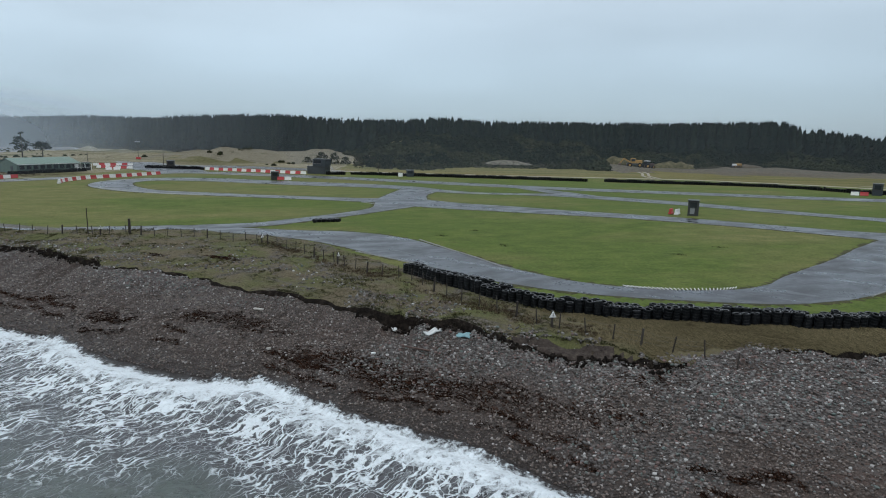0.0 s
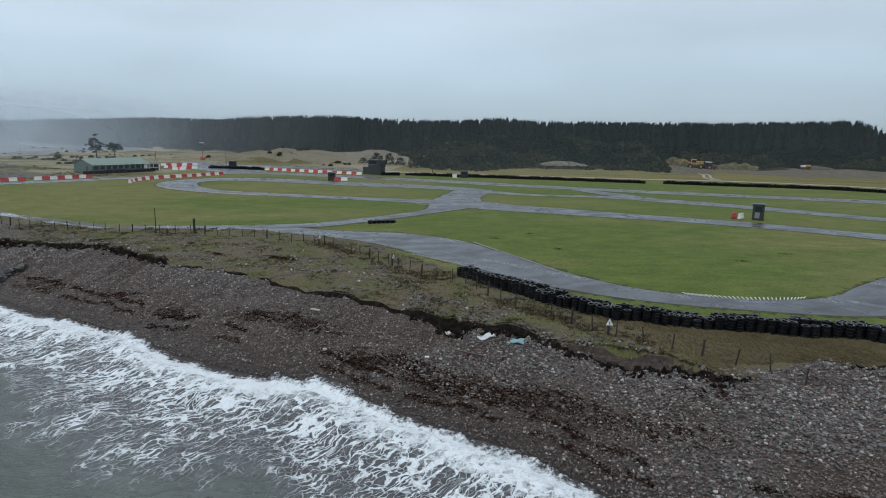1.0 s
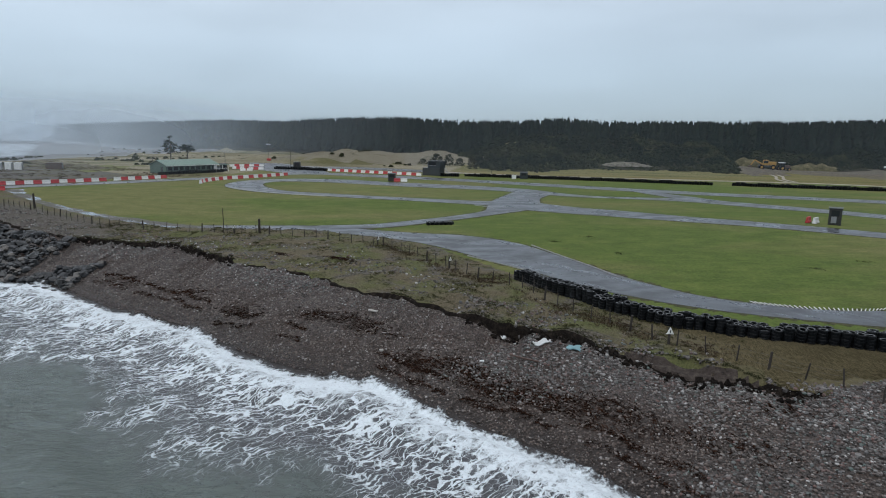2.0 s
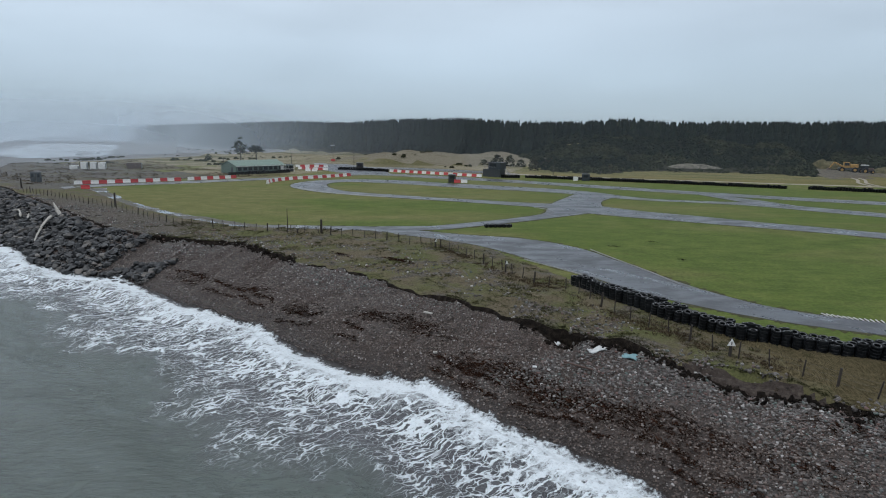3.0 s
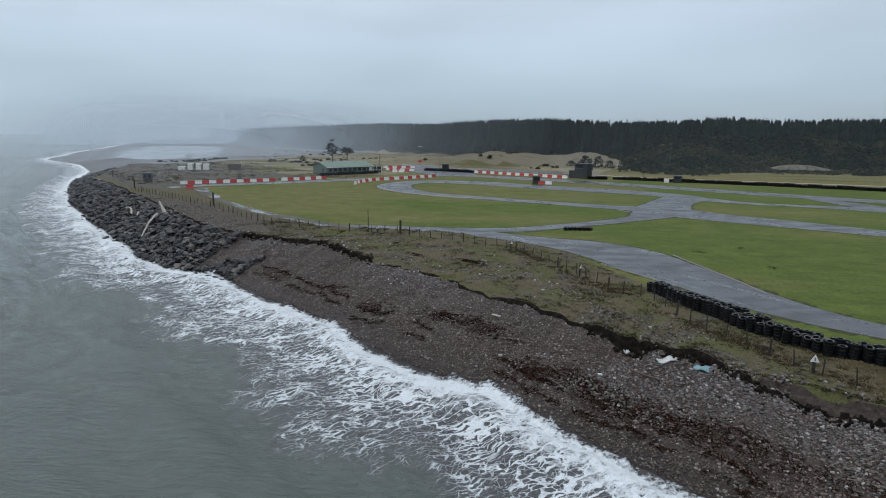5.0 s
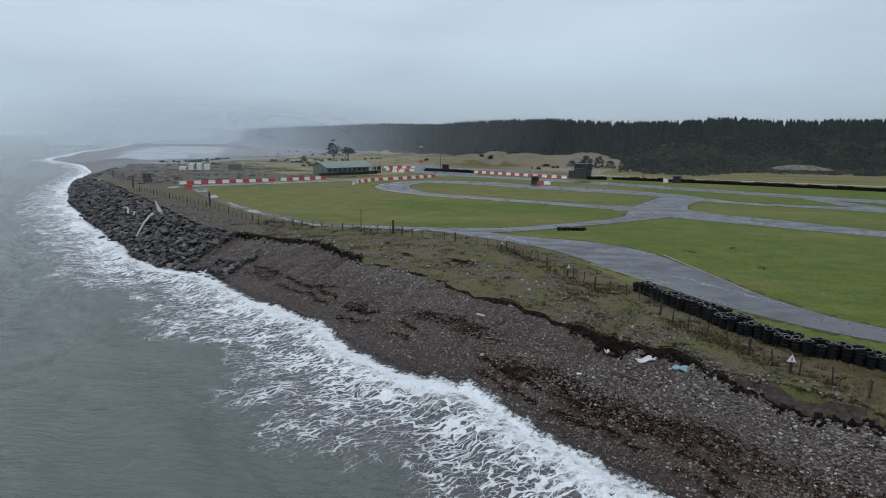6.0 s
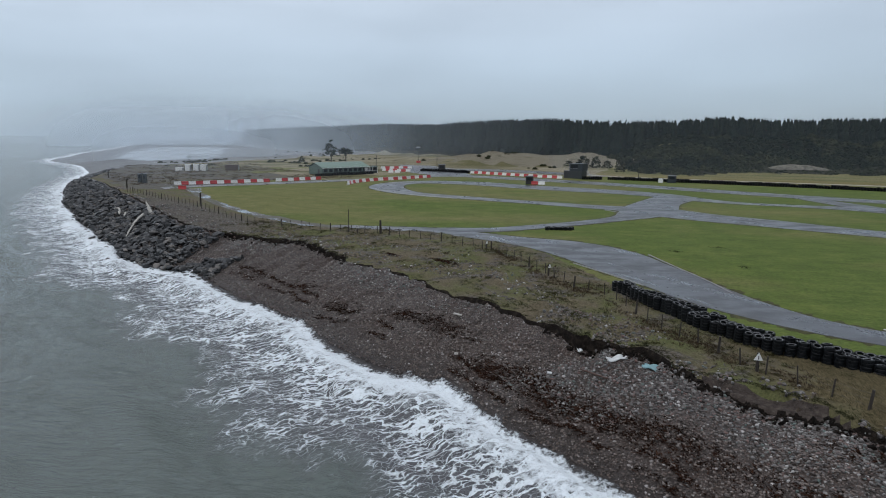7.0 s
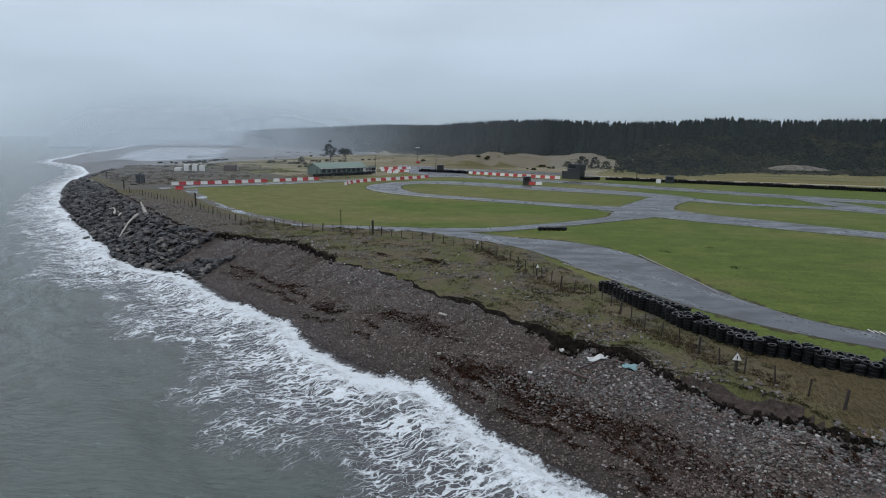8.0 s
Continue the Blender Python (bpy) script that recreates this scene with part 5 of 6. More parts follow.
def tyre_stacks(rows, lines, low, high, seed):
    """Tyres of a wall, as rows of x, y, z, lean, lean, turn."""
    r, out = random.Random(seed), []
    line = wall_line(rows, 0.645)
    way = np.gradient(line, axis=0)
    way /= np.linalg.norm(way, axis=1)[:, None]
    for j in range(lines):
        step_up = 0
        for i, ((x, y), (dx, dy)) in enumerate(zip(line, way)):
            if i % 5 == 0 or r.random() < 0.12:
                step_up = r.choice((0, 0, 1)) + (1 if j == lines - 1 and r.random() < 0.25 else 0)
            o = j * 0.6 + 0.16 * math.sin(i * 0.7 + 2 * j) + r.uniform(-0.08, 0.08)
            px, py = x - dy * o + dx * (0.3 * (j % 2)), y + dx * o + dy * (0.3 * (j % 2))
            # whole stacks lean over, some of them towards the sea
            lean = 5 * math.sin(i * 0.37 + j) + r.uniform(-3, 3) + (r.uniform(6, 13) if r.random() < 0.2 else 0)
            lx, ly = lean, r.uniform(-4, 4)
            z = max(h(px, py), -0.03) - 0.01 + 0.2 * abs(math.sin(radians(lean)))
            count = low if high == low else low + min(step_up, high - low) - (r.random() < 0.12)
            for k in range(count):
                top = k == count - 1 and r.random() < 0.3
                out.append((px, py, z, lx + (r.uniform(-10, 14) if top else 0), ly + (r.uniform(-10, 10) if top else 0), r.uniform(0, 12)))
                px, py, z = px + r.uniform(-0.03, 0.03), py - 0.2 * math.sin(radians(lean)) + r.uniform(-0.03, 0.03), z + 0.2
    return out


def tyre_wall(name, rows, lines, low, high, seed, label, singles=300, near=lambda x, y: True, detail=18):
    wall = thing(name, pose(rows[0][0], rows[0][1], 0), label, "tyre wall")
    v, f, index = tyre_mesh(seg=detail)
    me = mesh_of("tyre", v, f, [M["rubber"], M["bead"]], index)
    rest = []
    for row in tyre_stacks(rows, lines, low, high, seed):
        if singles and near(row[0], row[1]):
            singles -= 1
            ob = new("tyre", me)
            ob.parent = wall
            ob.matrix_parent_inverse = wall.matrix_world.inverted()
            ob.matrix_basis = pose(*row)
        else:
            rest.append(row)
    if rest:
        a = np.array(rest)
        rv, rf, index = tyre_mesh(seg=max(8, detail - 4), coarse=detail < 18)
        joined = scatter("tyre_rows", [(np.array(rv), np.array(rf))], a[:, :3], np.ones((len(a), 3)), np.radians(a[:, 5]), M["rubber"], False, np.radians(a[:, 3]))
        joined.materials.append(M["bead"])
        joined.polygons.foreach_set("material_index", np.tile(np.array(index, dtype=np.int32), len(a)))
        ob = tagged(new("tyre_rows", joined), "further stacked black tyres of the wall", kind="stuff")
        ob.parent = wall
        ob.matrix_parent_inverse = wall.matrix_world.inverted()
    return wall


NEAR_WALL = [(-2.3, 53.2), (-1.3, 52.0), (0.2, 50.4), (2, 48.3), (4.2, 46.1), (6.1, 44.1), (8.4, 42.6), (10.6, 41.7), (13.4, 40.5), (17, 40), (20.6, 39.8), (24, 39.4), (27, 39.4), (30, 39.5), (36, 40.2), (44, 41.8)]
tyre_wall("tyre_wall", NEAR_WALL, 3, 4, 5, 1, "long wall of stacked black tyres along the outside of the bend", 300, lambda x, y: -3 < x < 14)
tyre_wall("tyre_wall", [(-17.2, 85), (-15.7, 85.6), (-14.1, 86.3)], 2, 2, 2, 2, "small block of stacked black tyres on the infield grass", 60, detail=14)
for k, (rows, label) in enumerate([
    ([(-36, 191), (-31, 192.5)], "short row of black tyres beside the control tower"),
    ([(-29, 194.5), (-14.5, 192.8), (-5, 191.8), (6, 190), (20, 188.4), (32, 186), (42.3, 183.8)], "far black tyre wall behind the back straight"),
    ([(47.7, 184.6), (60, 182.2), (75.7, 179.8), (86.5, 178), (97.8, 172), (106, 161), (113, 156), (130, 146)], "far black tyre wall running along the service lane"),
    ([(-114.5, 163.2), (-110, 172), (-105.5, 182.5)], "low dark tyre wall in front of the green shed"),
    ([(-99, 206), (-90, 205.5), (-79, 203)], "dark tyre wall beside the paddock entry"),
]):
    tyre_wall("tyre_wall", rows, 2, 4, 5, 10 + k, label, 0, detail=12)


# ---- fence ----
def fence():
    f = thing("wire_fence", pose(-39.7, 69.7, h(-39.7, 69.7)), "sagging post-and-wire fence between beach and track", "fence")
    inv = f.matrix_world.inverted()
    rows = wall_line(FENCE[2:], 1.75)
    r = random.Random(8)
    thin = bm_mesh("post", rod(bmesh.new(), (0, 0, -0.2), (0, 0, 1.02), 0.045, 0.04, 6), M["post"])
    thick = bm_mesh("post", rod(bmesh.new(), (0, 0, -0.2), (0, 0, 1.08), 0.08, 0.07, 8), M["post"])
    tops = []
    for k, (x, y) in enumerate(rows):
        y += r.uniform(-0.08, 0.08)
        z = h(x, y)
        m = pose(x, y, z, r.uniform(-5, 5), r.uniform(-6, 6), r.uniform(0, 90))
        if x > 13.5:
            m = pose(x, y, z, r.uniform(-12, 12), r.uniform(-15, 15), 0)
        ob = new("post", thick if k % 5 == 2 else thin)
        ob.parent = f
        ob.matrix_parent_inverse = inv
        ob.matrix_basis = m
        tops.append(m)
    for level in (0.3, 0.6, 0.88):
        bm = bmesh.new()
        for a, b in zip(tops, tops[1:]):
            p, q = a @ Vector((0, 0, level)), b @ Vector((0, 0, level))
            mid = (p + q) / 2 - Vector((0, 0, 0.04))
            rod(bm, p, mid, 0.006, 0.006, 3)
            rod(bm, mid, q, 0.006, 0.006, 3)
        ob = part("wire", bm, M["wire"], f)
        ob.matrix_parent_inverse = inv
    # strainer posts at the far end
    for x, y, tall in ((-118.3, 98, 2.0), (-77.1, 80, 2.2), (-153.4, 119.8, 2.0), (-35.7, 70.8, 1.8)):
        ob = part("strainer_post", rod(bmesh.new(), (x, y, h(x, y) - 0.2), (x, y, h(x, y) + tall), 0.16, 0.14, 8), M["post"], f)
        ob.matrix_parent_inverse = inv


fence()


def warning_sign(x, y, turn, size=1.0):
    t = thing("warning_sign", pose(x, y, h(x, y), 0, 0, turn), "white triangular warning sign on a short dark post", "sign", "fence signs")
    part("post", rod(bmesh.new(), (0, 0, -0.1), (0, 0, 1.05), 0.09, 0.085, 8), M["post"], t)
    bm = bmesh.new()
    ring = [bm.verts.new(p) for p in ((-0.24 * size, -0.115, 1.1 - 0.44 * size), (0.24 * size, -0.115, 1.1 - 0.44 * size), (0.0, -0.115, 1.1))]
    face = bm.faces.new(ring)
    got = bmesh.ops.extrude_face_region(bm, geom=[face])["geom"]
    bmesh.ops.translate(bm, vec=(0, -0.025, 0), verts=[v for v in got if isinstance(v, bmesh.types.BMVert)])
    bmesh.ops.recalc_face_normals(bm, faces=bm.faces)
    plate = part("plate", bm, M["white"], t, "weathered white triangle")
    bm = box(bmesh.new(), 0.05 * size, 0.012, 0.2 * size, 0, -0.148, 1.1 - 0.38 * size)
    part("mark", bm, M["dark"], plate)


for x, y, a, k in ((8.0, 38.0, 8, 1.0), (-8.9, 56.2, 60, 0.8), (-18.8, 65.8, 60, 0.8), (-38.4, 69.6, 50, 0.9)):
    warning_sign(x, y - 0.12, a, k)

pole = thing("timber_pole", pose(-40.0, 69.8, h(-40, 69.8)), "tall thin dark pole standing by the fence", "pole")
part("shaft", rod(bmesh.new(), (0, 0, -0.2), (0, 0, 3.0), 0.06, 0.045, 8), M["post"], pole)


# ---- plastic barriers ----
def barrier_mesh(material):
    bm = bmesh.new()
    prof = [(-0.28, 0), (0.28, 0), (0.26, 0.22), (0.15, 0.42), (0.13, 0.88), (-0.13, 0.88), (-0.15, 0.42), (-0.26, 0.22)]
    rings = [[bm.verts.new((x, y, z)) for y, z in prof] for x in (-0.86, 0.86)]
    for k in range(8):
        bm.faces.new((rings[0][k], rings[0][(k + 1) % 8], rings[1][(k + 1) % 8], rings[1][k]))
    bm.faces.new(rings[0][::-1]), bm.faces.new(rings[1])
    for x in (-0.45, 0.45):
        box(bm, 0.22, 0.62, 0.1, x, 0, 0.003)
    bmesh.ops.recalc_face_normals(bm, faces=bm.faces)
    bmesh.ops.bevel(bm, geom=bm.edges[:], offset=0.02, segments=1, affect="EDGES")
    return bm_mesh("plastic_barrier", bm, material)


BLOCKS = {c: barrier_mesh(M[c]) for c in ("red", "white")}


def block(x, y, turn, colour, group, z=-0.03):
    ob = new("plastic_barrier", BLOCKS[colour])
    ob.matrix_world = pose(x, y, z, 0, 0, turn)
    return tagged(ob, f"{colour} water-filled plastic track barrier", "barrier", group)


def barrier_row(rows, group, seed, start=0, skip=0.0):
    r = random.Random(seed)
    line = wall_line(rows, 1.78)
    for k in range(len(line) - 1):
        if r.random() < skip:
            continue
        d = line[k + 1] - line[k]
        c = (line[k] + line[k + 1]) / 2
        block(c[0], c[1], math.degrees(math.atan2(d[1], d[0])) + r.uniform(-4, 4), ("white", "red")[(k + start) % 2], group, max(-0.03, h(c[0], c[1])))


barrier_row([(-125, 117), (-118, 127.5), (-111.4, 138.6)], "barriers by the shore road", 1)
barrier_row([(-111, 139.8), (-107.6, 146.5), (-104.4, 154)], "barriers by the shore road", 2)
barrier_row([(-86.3, 138.8), (-88.3, 145), (-88, 154.5), (-84.6, 162.5), (-80.4, 177)], "barriers round the hairpin", 3)
barrier_row([(-78, 203), (-62, 197.4), (-50, 193.5), (-41.5, 191)], "barriers on the back straight", 4)
barrier_row([(-113, 202), (-106, 200.4), (-100, 201)], "paddock barriers", 5)
barrier_row([(-121, 214), (-116, 218), (-110, 221)], "paddock barriers", 6)
for x, y, a, c, g in ((-42.9, 163.6, 12, "red", "barriers by the marshal hut"), (-41.1, 164.1, 12, "white", "barriers by the marshal hut"), (39.0, 104.5, 58, "red", "barriers by the track board"), (39.8, 103.8, 52, "white", "barriers by the track board"),
                      (101.2, 153.2, -15, "white", "barriers by the far hut"), (103.1, 152.6, -20, "red", "barriers by the far hut"), (-112.4, 108.2, 35, "red", "barriers by the shore road")):
    block(x, y, a, c, g, 0.04)


# ---- buildings ----
def shed():
    a = math.degrees(math.atan2(19, 8.1))
    L, D, H, R = 17.8, 8.4, 2.6, 4.0
    t = thing("green_shed", pose(-111.8, 174.8, -0.05, 0, 0, a) @ pose(0.7, D / 2, 0), "long green clad clubhouse with a shallow green pitched roof", "building")
    bm = bmesh.new()
    box(bm, L, 0.15, H, 0, -D / 2 + 0.07)
    box(bm, L, 0.15, H, 0, D / 2 - 0.07)
    part("long_wall", bm, M["shed"], t)
    for s in (-1, 1):
        bm = bmesh.new()
        pts = [(-D / 2, 0), (D / 2, 0), (D / 2, H), (0, R - 0.05), (-D / 2, H)]
        rings = [[bm.verts.new((s * (L / 2 - o), y, z)) for y, z in pts] for o in (0.0, 0.15)]
        for k in range(5):
            bm.faces.new((rings[0][k], rings[0][(k + 1) % 5], rings[1][(k + 1) % 5], rings[1][k]))
        bm.faces.new(rings[0]), bm.faces.new(rings[1][::-1])
        bmesh.ops.recalc_face_normals(bm, faces=bm.faces)
        part("gable_wall", bm, M["shed"], t)
    for s in (-1, 1):
        bm = bmesh.new()
        n, run = 84, math.hypot(D / 2 + 0.6, R - H + 0.2)
        eave, top = (s * (D / 2 + 0.6), H - 0.17), (0.0, R)
        lines = []
        for y, z in (eave, top):
            lines.append([[bm.verts.new((-L / 2 - 0.4 + (L + 0.8) * k / n, y, z + o + 0.05 * (k // 2 % 2))) for k in range(n + 1)] for o in (0.0, 0.07)])
        (a0, a1), (b0, b1) = lines
        for k in range(n):
            bm.faces.new((a1[k], a1[k + 1], b1[k + 1], b1[k])), bm.faces.new((a0[k], b0[k], b0[k + 1], a0[k + 1])), bm.faces.new((a0[k], a0[k + 1], a1[k + 1], a1[k]))
        bmesh.ops.recalc_face_normals(bm, faces=bm.faces)
        part("roof", bm, M["roof"], t, "green profiled sheet roof")
    part("gutter", box(bmesh.new(), L + 0.8, 0.14, 0.14, 0, -D / 2 - 0.62, H - 0.28, 0.03), M["white"], t)
    for k in range(9):
        w = part("window", box(bmesh.new(), 1.3, 0.06, 1.0, -7.6 + 1.9 * k, -D / 2 - 0.03, 1.1, 0.02), M["glass"], t)
        part("sill", box(bmesh.new(), 1.45, 0.12, 0.07, -7.6 + 1.9 * k, -D / 2 - 0.06, 1.0), M["dark"], w)
    part("door", box(bmesh.new(), 1.2, 0.08, 2.1, 8.2, -D / 2 - 0.04, 0.0, 0.02), M["white"], t)
    part("gable_door", box(bmesh.new(), 0.08, 1.0, 2.05, -L / 2 - 0.04, -2.0, 0.0, 0.02), M["dark"], t)


shed()


def tower():
    t = thing("control_tower", pose(-39.4, 195.2, 0, 0, 0, -18), "dark slate-painted two-storey race control cabin", "building")
    part("lower_cabin", box(bmesh.new(), 6.4, 3.0, 2.4, 0, 0, -0.05, 0.04), M["dark"], t)
    part("upper_cabin", box(bmesh.new(), 4.6, 3.2, 2.1, 1.1, 0, 2.36, 0.04), M["blue"], t)
    part("roof", box(bmesh.new(), 5.0, 3.6, 0.14, 1.1, 0, 4.46, 0.03), M["dark"], t)
    w = part("window", box(bmesh.new(), 2.4, 0.08, 1.0, 0.5, -1.63, 3.2, 0.02), M["glass"], t)
    part("frame", box(bmesh.new(), 2.6, 0.05, 0.08, 0.5, -1.66, 3.1), M["steel"], w)
    part("side_window", box(bmesh.new(), 0.08, 1.8, 1.0, -1.22, 0, 3.2, 0.02), M["glass"], t)
    bm = bmesh.new()
    for k in range(9):
        box(bm, 0.25, 0.9, 0.05, 3.9 + 0.24 * (8 - k), 0.6, 0.25 * k + 0.2)
    rod(bm, (5.9, 0.15, 0), (3.6, 0.15, 2.6), 0.05, 0.05, 4), rod(bm, (5.9, 1.05, 0), (3.6, 1.05, 2.6), 0.05, 0.05, 4)
    part("stair", bm, M["steel"], t)
    bm = bmesh.new()
    rod(bm, (-3.2, -1.4, 2.5), (-3.2, -1.4, 3.4), 0.03, 0.03, 5), rod(bm, (-1.3, -1.4, 2.5), (-1.3, -1.4, 3.4), 0.03, 0.03, 5), rod(bm, (-3.2, -1.4, 3.4), (-1.3, -1.4, 3.4), 0.03, 0.03, 5)
    part("balcony_rail", bm, M["steel"], t)


tower()


def hut(x, y, turn, w, d, tall, label, mat="board", panel=None, name="marshal_hut"):
    t = thing(name, pose(x, y, max(h(x, y), -0.04), 0, 0, turn), label, "hut")
    part("body", box(bmesh.new(), w, d, tall - 0.1, 0, 0, 0, 0.03), M[mat], t)
    part("roof", box(bmesh.new(), w + 0.2, d + 0.25, 0.12, 0, 0, tall - 0.098, 0.02, (3, 0, 0)), M["dark"], t)
    o = part("opening", box(bmesh.new(), w * 0.62, 0.05, tall * 0.34, 0, -d / 2 - 0.02, tall * 0.52, 0.01), M["glass"], t)
    part("ledge", box(bmesh.new(), w * 0.7, 0.14, 0.06, 0, -d / 2 - 0.06, tall * 0.49), M["post"], o)
    if panel:
        part("faded_panel", box(bmesh.new(), w * 0.42, 0.03, tall * 0.4, -w * 0.08, -d / 2 - 0.06, tall * 0.12, 0.01), M[panel], t, "faded white patch")
    return t


hut(42.2, 103.2, -22, 1.7, 1.4, 2.6, "black boarded marshal post with a faded white patch", "board", "steel")
hut(107.6, 154.6, -35, 2.2, 1.8, 3.0, "dark boarded marshal hut beside the back straight", "blue")
hut(-44.7, 164.8, 14, 2.0, 1.6, 2.2, "dark open marshal hut beside red and white barriers", "board")
hut(-10.4, 190.2, 4, 2.3, 1.6, 2.0, "low dark blue hut against the tyre wall", "blue")
hut(-91.5, 208, 20, 2.4, 1.8, 2.6, "dark hut at the paddock entry", "board")
hut(-108.6, 188.4, 60, 1.8, 1.6, 2.4, "small dark kiosk at the end of the clubhouse", "dark")
hut(-137.4, 117, 30, 0.9, 0.9, 2.4, "narrow dark cabin on the rough grass", "dark")
hut(-136.4, 117.7, 30, 0.9, 0.9, 2.5, "narrow dark cabin beside its twin", "dark")

block(-101.5, 192.5, 20, "white", "paddock barriers", 0.02)
block(-103.5, 191.6, 28, "white", "paddock barriers", 0.02)


def porch(x, y, turn):
    t = thing("white_porch", pose(x, y, -0.03, 0, 0, turn), "open white-framed shelter at the end of the clubhouse", "shelter")
    for px in (-2.0, 0.0, 2.0):
        for py in (-1.0, 1.0):
            part("post", box(bmesh.new(), 0.14, 0.14, 2.1, px, py, 0, 0.02), M["white"], t)
    part("roof", box(bmesh.new(), 4.5, 2.5, 0.12, 0, 0, 2.098, 0.03), M["roof"], t)
    for py in (-1.0, 1.0):
        part("rail", box(bmesh.new(), 3.86, 0.08, 0.1, 0, py, 0.95, 0.01), M["white"], t)
    part("back_panel", box(bmesh.new(), 3.6, 0.06, 1.5, 0, 1.1, 0.3, 0.01), M["steel"], t)


porch(-108.5, 186.6, 62)

ob = tagged(new("track_box", bm_mesh("track_box", box(bmesh.new(), 1.3, 0.7, 1.2, 0, 0, 0, 0.04), M["white"])), "white plastic box standing before the tyre wall", "box")
ob.matrix_world = pose(-13.2, 188.2, -0.03)


def container(x, y, turn, L, tall, mat, label):
    t = thing("storage_container", pose(x, y, h(x, y) - 0.02, 0, 0, turn), label, "container", "containers by the shore")
    part("body", box(bmesh.new(), L, 2.2, tall, 0, 0, 0, 0.03), M[mat], t)
    bm = bmesh.new()
    for k in range(int(L / 0.3)):
        box(bm, 0.12, 0.05, tall - 0.3, -L / 2 + 0.2 + 0.3 * k, -1.12, 0.15)
    part("corrugation", bm, M[mat], t)
    part("door", box(bmesh.new(), 0.05, 1.9, tall - 0.3, L / 2 + 0.02, 0, 0.15), M["steel"], t)


for k, (x, y, L, tall, mat, label) in enumerate([(-174.8, 164.0, 2.3, 1.4, "white", "low white container half hidden in rough grass"), (-172.3, 165.6, 1.7, 2.3, "white", "white site container by the shore"), (-169.9, 167.1, 1.7, 2.3, "white", "white site container by the shore"), (-167.7, 168.5, 2.0, 2.3, "white", "white site container by the shore"),
                                                 (-161.5, 176.0, 4.6, 2.1, "rust", "rusty brown container behind the shore road")]):
    container(x, y, 32, L, tall, mat, label)


def flood_pole(x, y, tall, head):
    t = thing("light_pole", pose(x, y, h(x, y)), "slender dark pole with a small lamp head" if head else "slender dark timber pole", "pole", "paddock poles")
    part("shaft", rod(bmesh.new(), (0, 0, -0.2), (0, 0, tall), 0.11, 0.07, 8), M["post"], t)
    if head:
        part("lamp_head", box(bmesh.new(), 2.0, 0.5, 0.35, 0, -0.1, tall, 0.05), M["steel"], t)
        part("base_block", box(bmesh.new(), 1.8, 0.8, 0.9, 0, 0, 0, 0.04), M["red"], t)


for x, y, tall, head in ((-125, 254, 6.8, True), (-121, 211, 5.5, False), (-100.8, 223.2, 6.0, False), (-22.4, 210.3, 3.5, False), (-130, 182, 4.5, False)):
    flood_pole(x, y, tall, head)


# ---- plant on the field ----
def wheel(parent, x, y, r, w):
    o = part("wheel", rod(bmesh.new(), (x, y - w / 2, r), (x, y + w / 2, r), r, r, 16), M["rubber"], parent)
    part("rim", rod(bmesh.new(), (x, y - w / 2 - 0.02, r), (x, y + w / 2 + 0.02, r), r * 0.5, r * 0.5, 12), M["yellow"], o)


def digger(x, y, turn):
    t = thing("wheeled_digger", pose(x, y, h(x, y), 0, 0, turn) @ Matrix.Scale(1.4, 4), "muddy yellow wheeled digger parked on churned earth", "digger")
    for wx in (-1.6, 1.5):
        for wy in (-1.0, 1.0):
            wheel(t, wx, wy, 0.75, 0.5)
    part("chassis", box(bmesh.new(), 4.8, 1.5, 0.6, 0, 0, 0.7, 0.08), M["dark"], t)
    part("bonnet", box(bmesh.new(), 2.0, 1.6, 1.1, -1.4, 0, 1.3, 0.15), M["yellow"], t)
    c = part("cab", box(bmesh.new(), 1.5, 1.5, 1.6, 0.4, 0, 1.3, 0.1), M["yellow"], t)
    part("cab_glass", box(bmesh.new(), 1.3, 1.54, 0.8, 0.4, 0, 1.9, 0.05), M["glass"], c)
    bm = bmesh.new()
    rod(bm, (1.2, 0, 1.6), (3.4, 0, 2.8), 0.22, 0.18, 6), rod(bm, (3.4, 0, 2.8), (4.6, 0, 1.0), 0.18, 0.14, 6)
    a = part("arm", bm, M["yellow"], t)
    part("bucket", box(bmesh.new(), 0.9, 1.6, 0.8, 4.6, 0, 0.35, 0.12, (0, 25, 0)), M["rust"], a)


digger(85, 283, 172)


def tractor(x, y, turn):
    t = thing("tractor", pose(x, y, h(x, y), 0, 0, turn) @ Matrix.Scale(1.25, 4), "dark red tractor with a white cab roof", "tractor")
    for wx, r in ((-1.0, 0.9), (1.4, 0.6)):
        for wy in (-0.9, 0.9):
            wheel(t, wx, wy, r, 0.45)
    part("bonnet", box(bmesh.new(), 2.2, 0.9, 0.9, 1.0, 0, 1.0, 0.12), M["rust"], t)
    part("chassis", box(bmesh.new(), 3.4, 0.7, 0.5, 0.2, 0, 0.6, 0.05), M["dark"], t)
    c = part("cab", box(bmesh.new(), 1.5, 1.5, 1.4, -0.7, 0, 1.2, 0.08), M["glass"], t)
    part("cab_roof", box(bmesh.new(), 1.7, 1.7, 0.25, -0.7, 0, 2.6, 0.08), M["white"], c)


tractor(92, 284.5, 15)


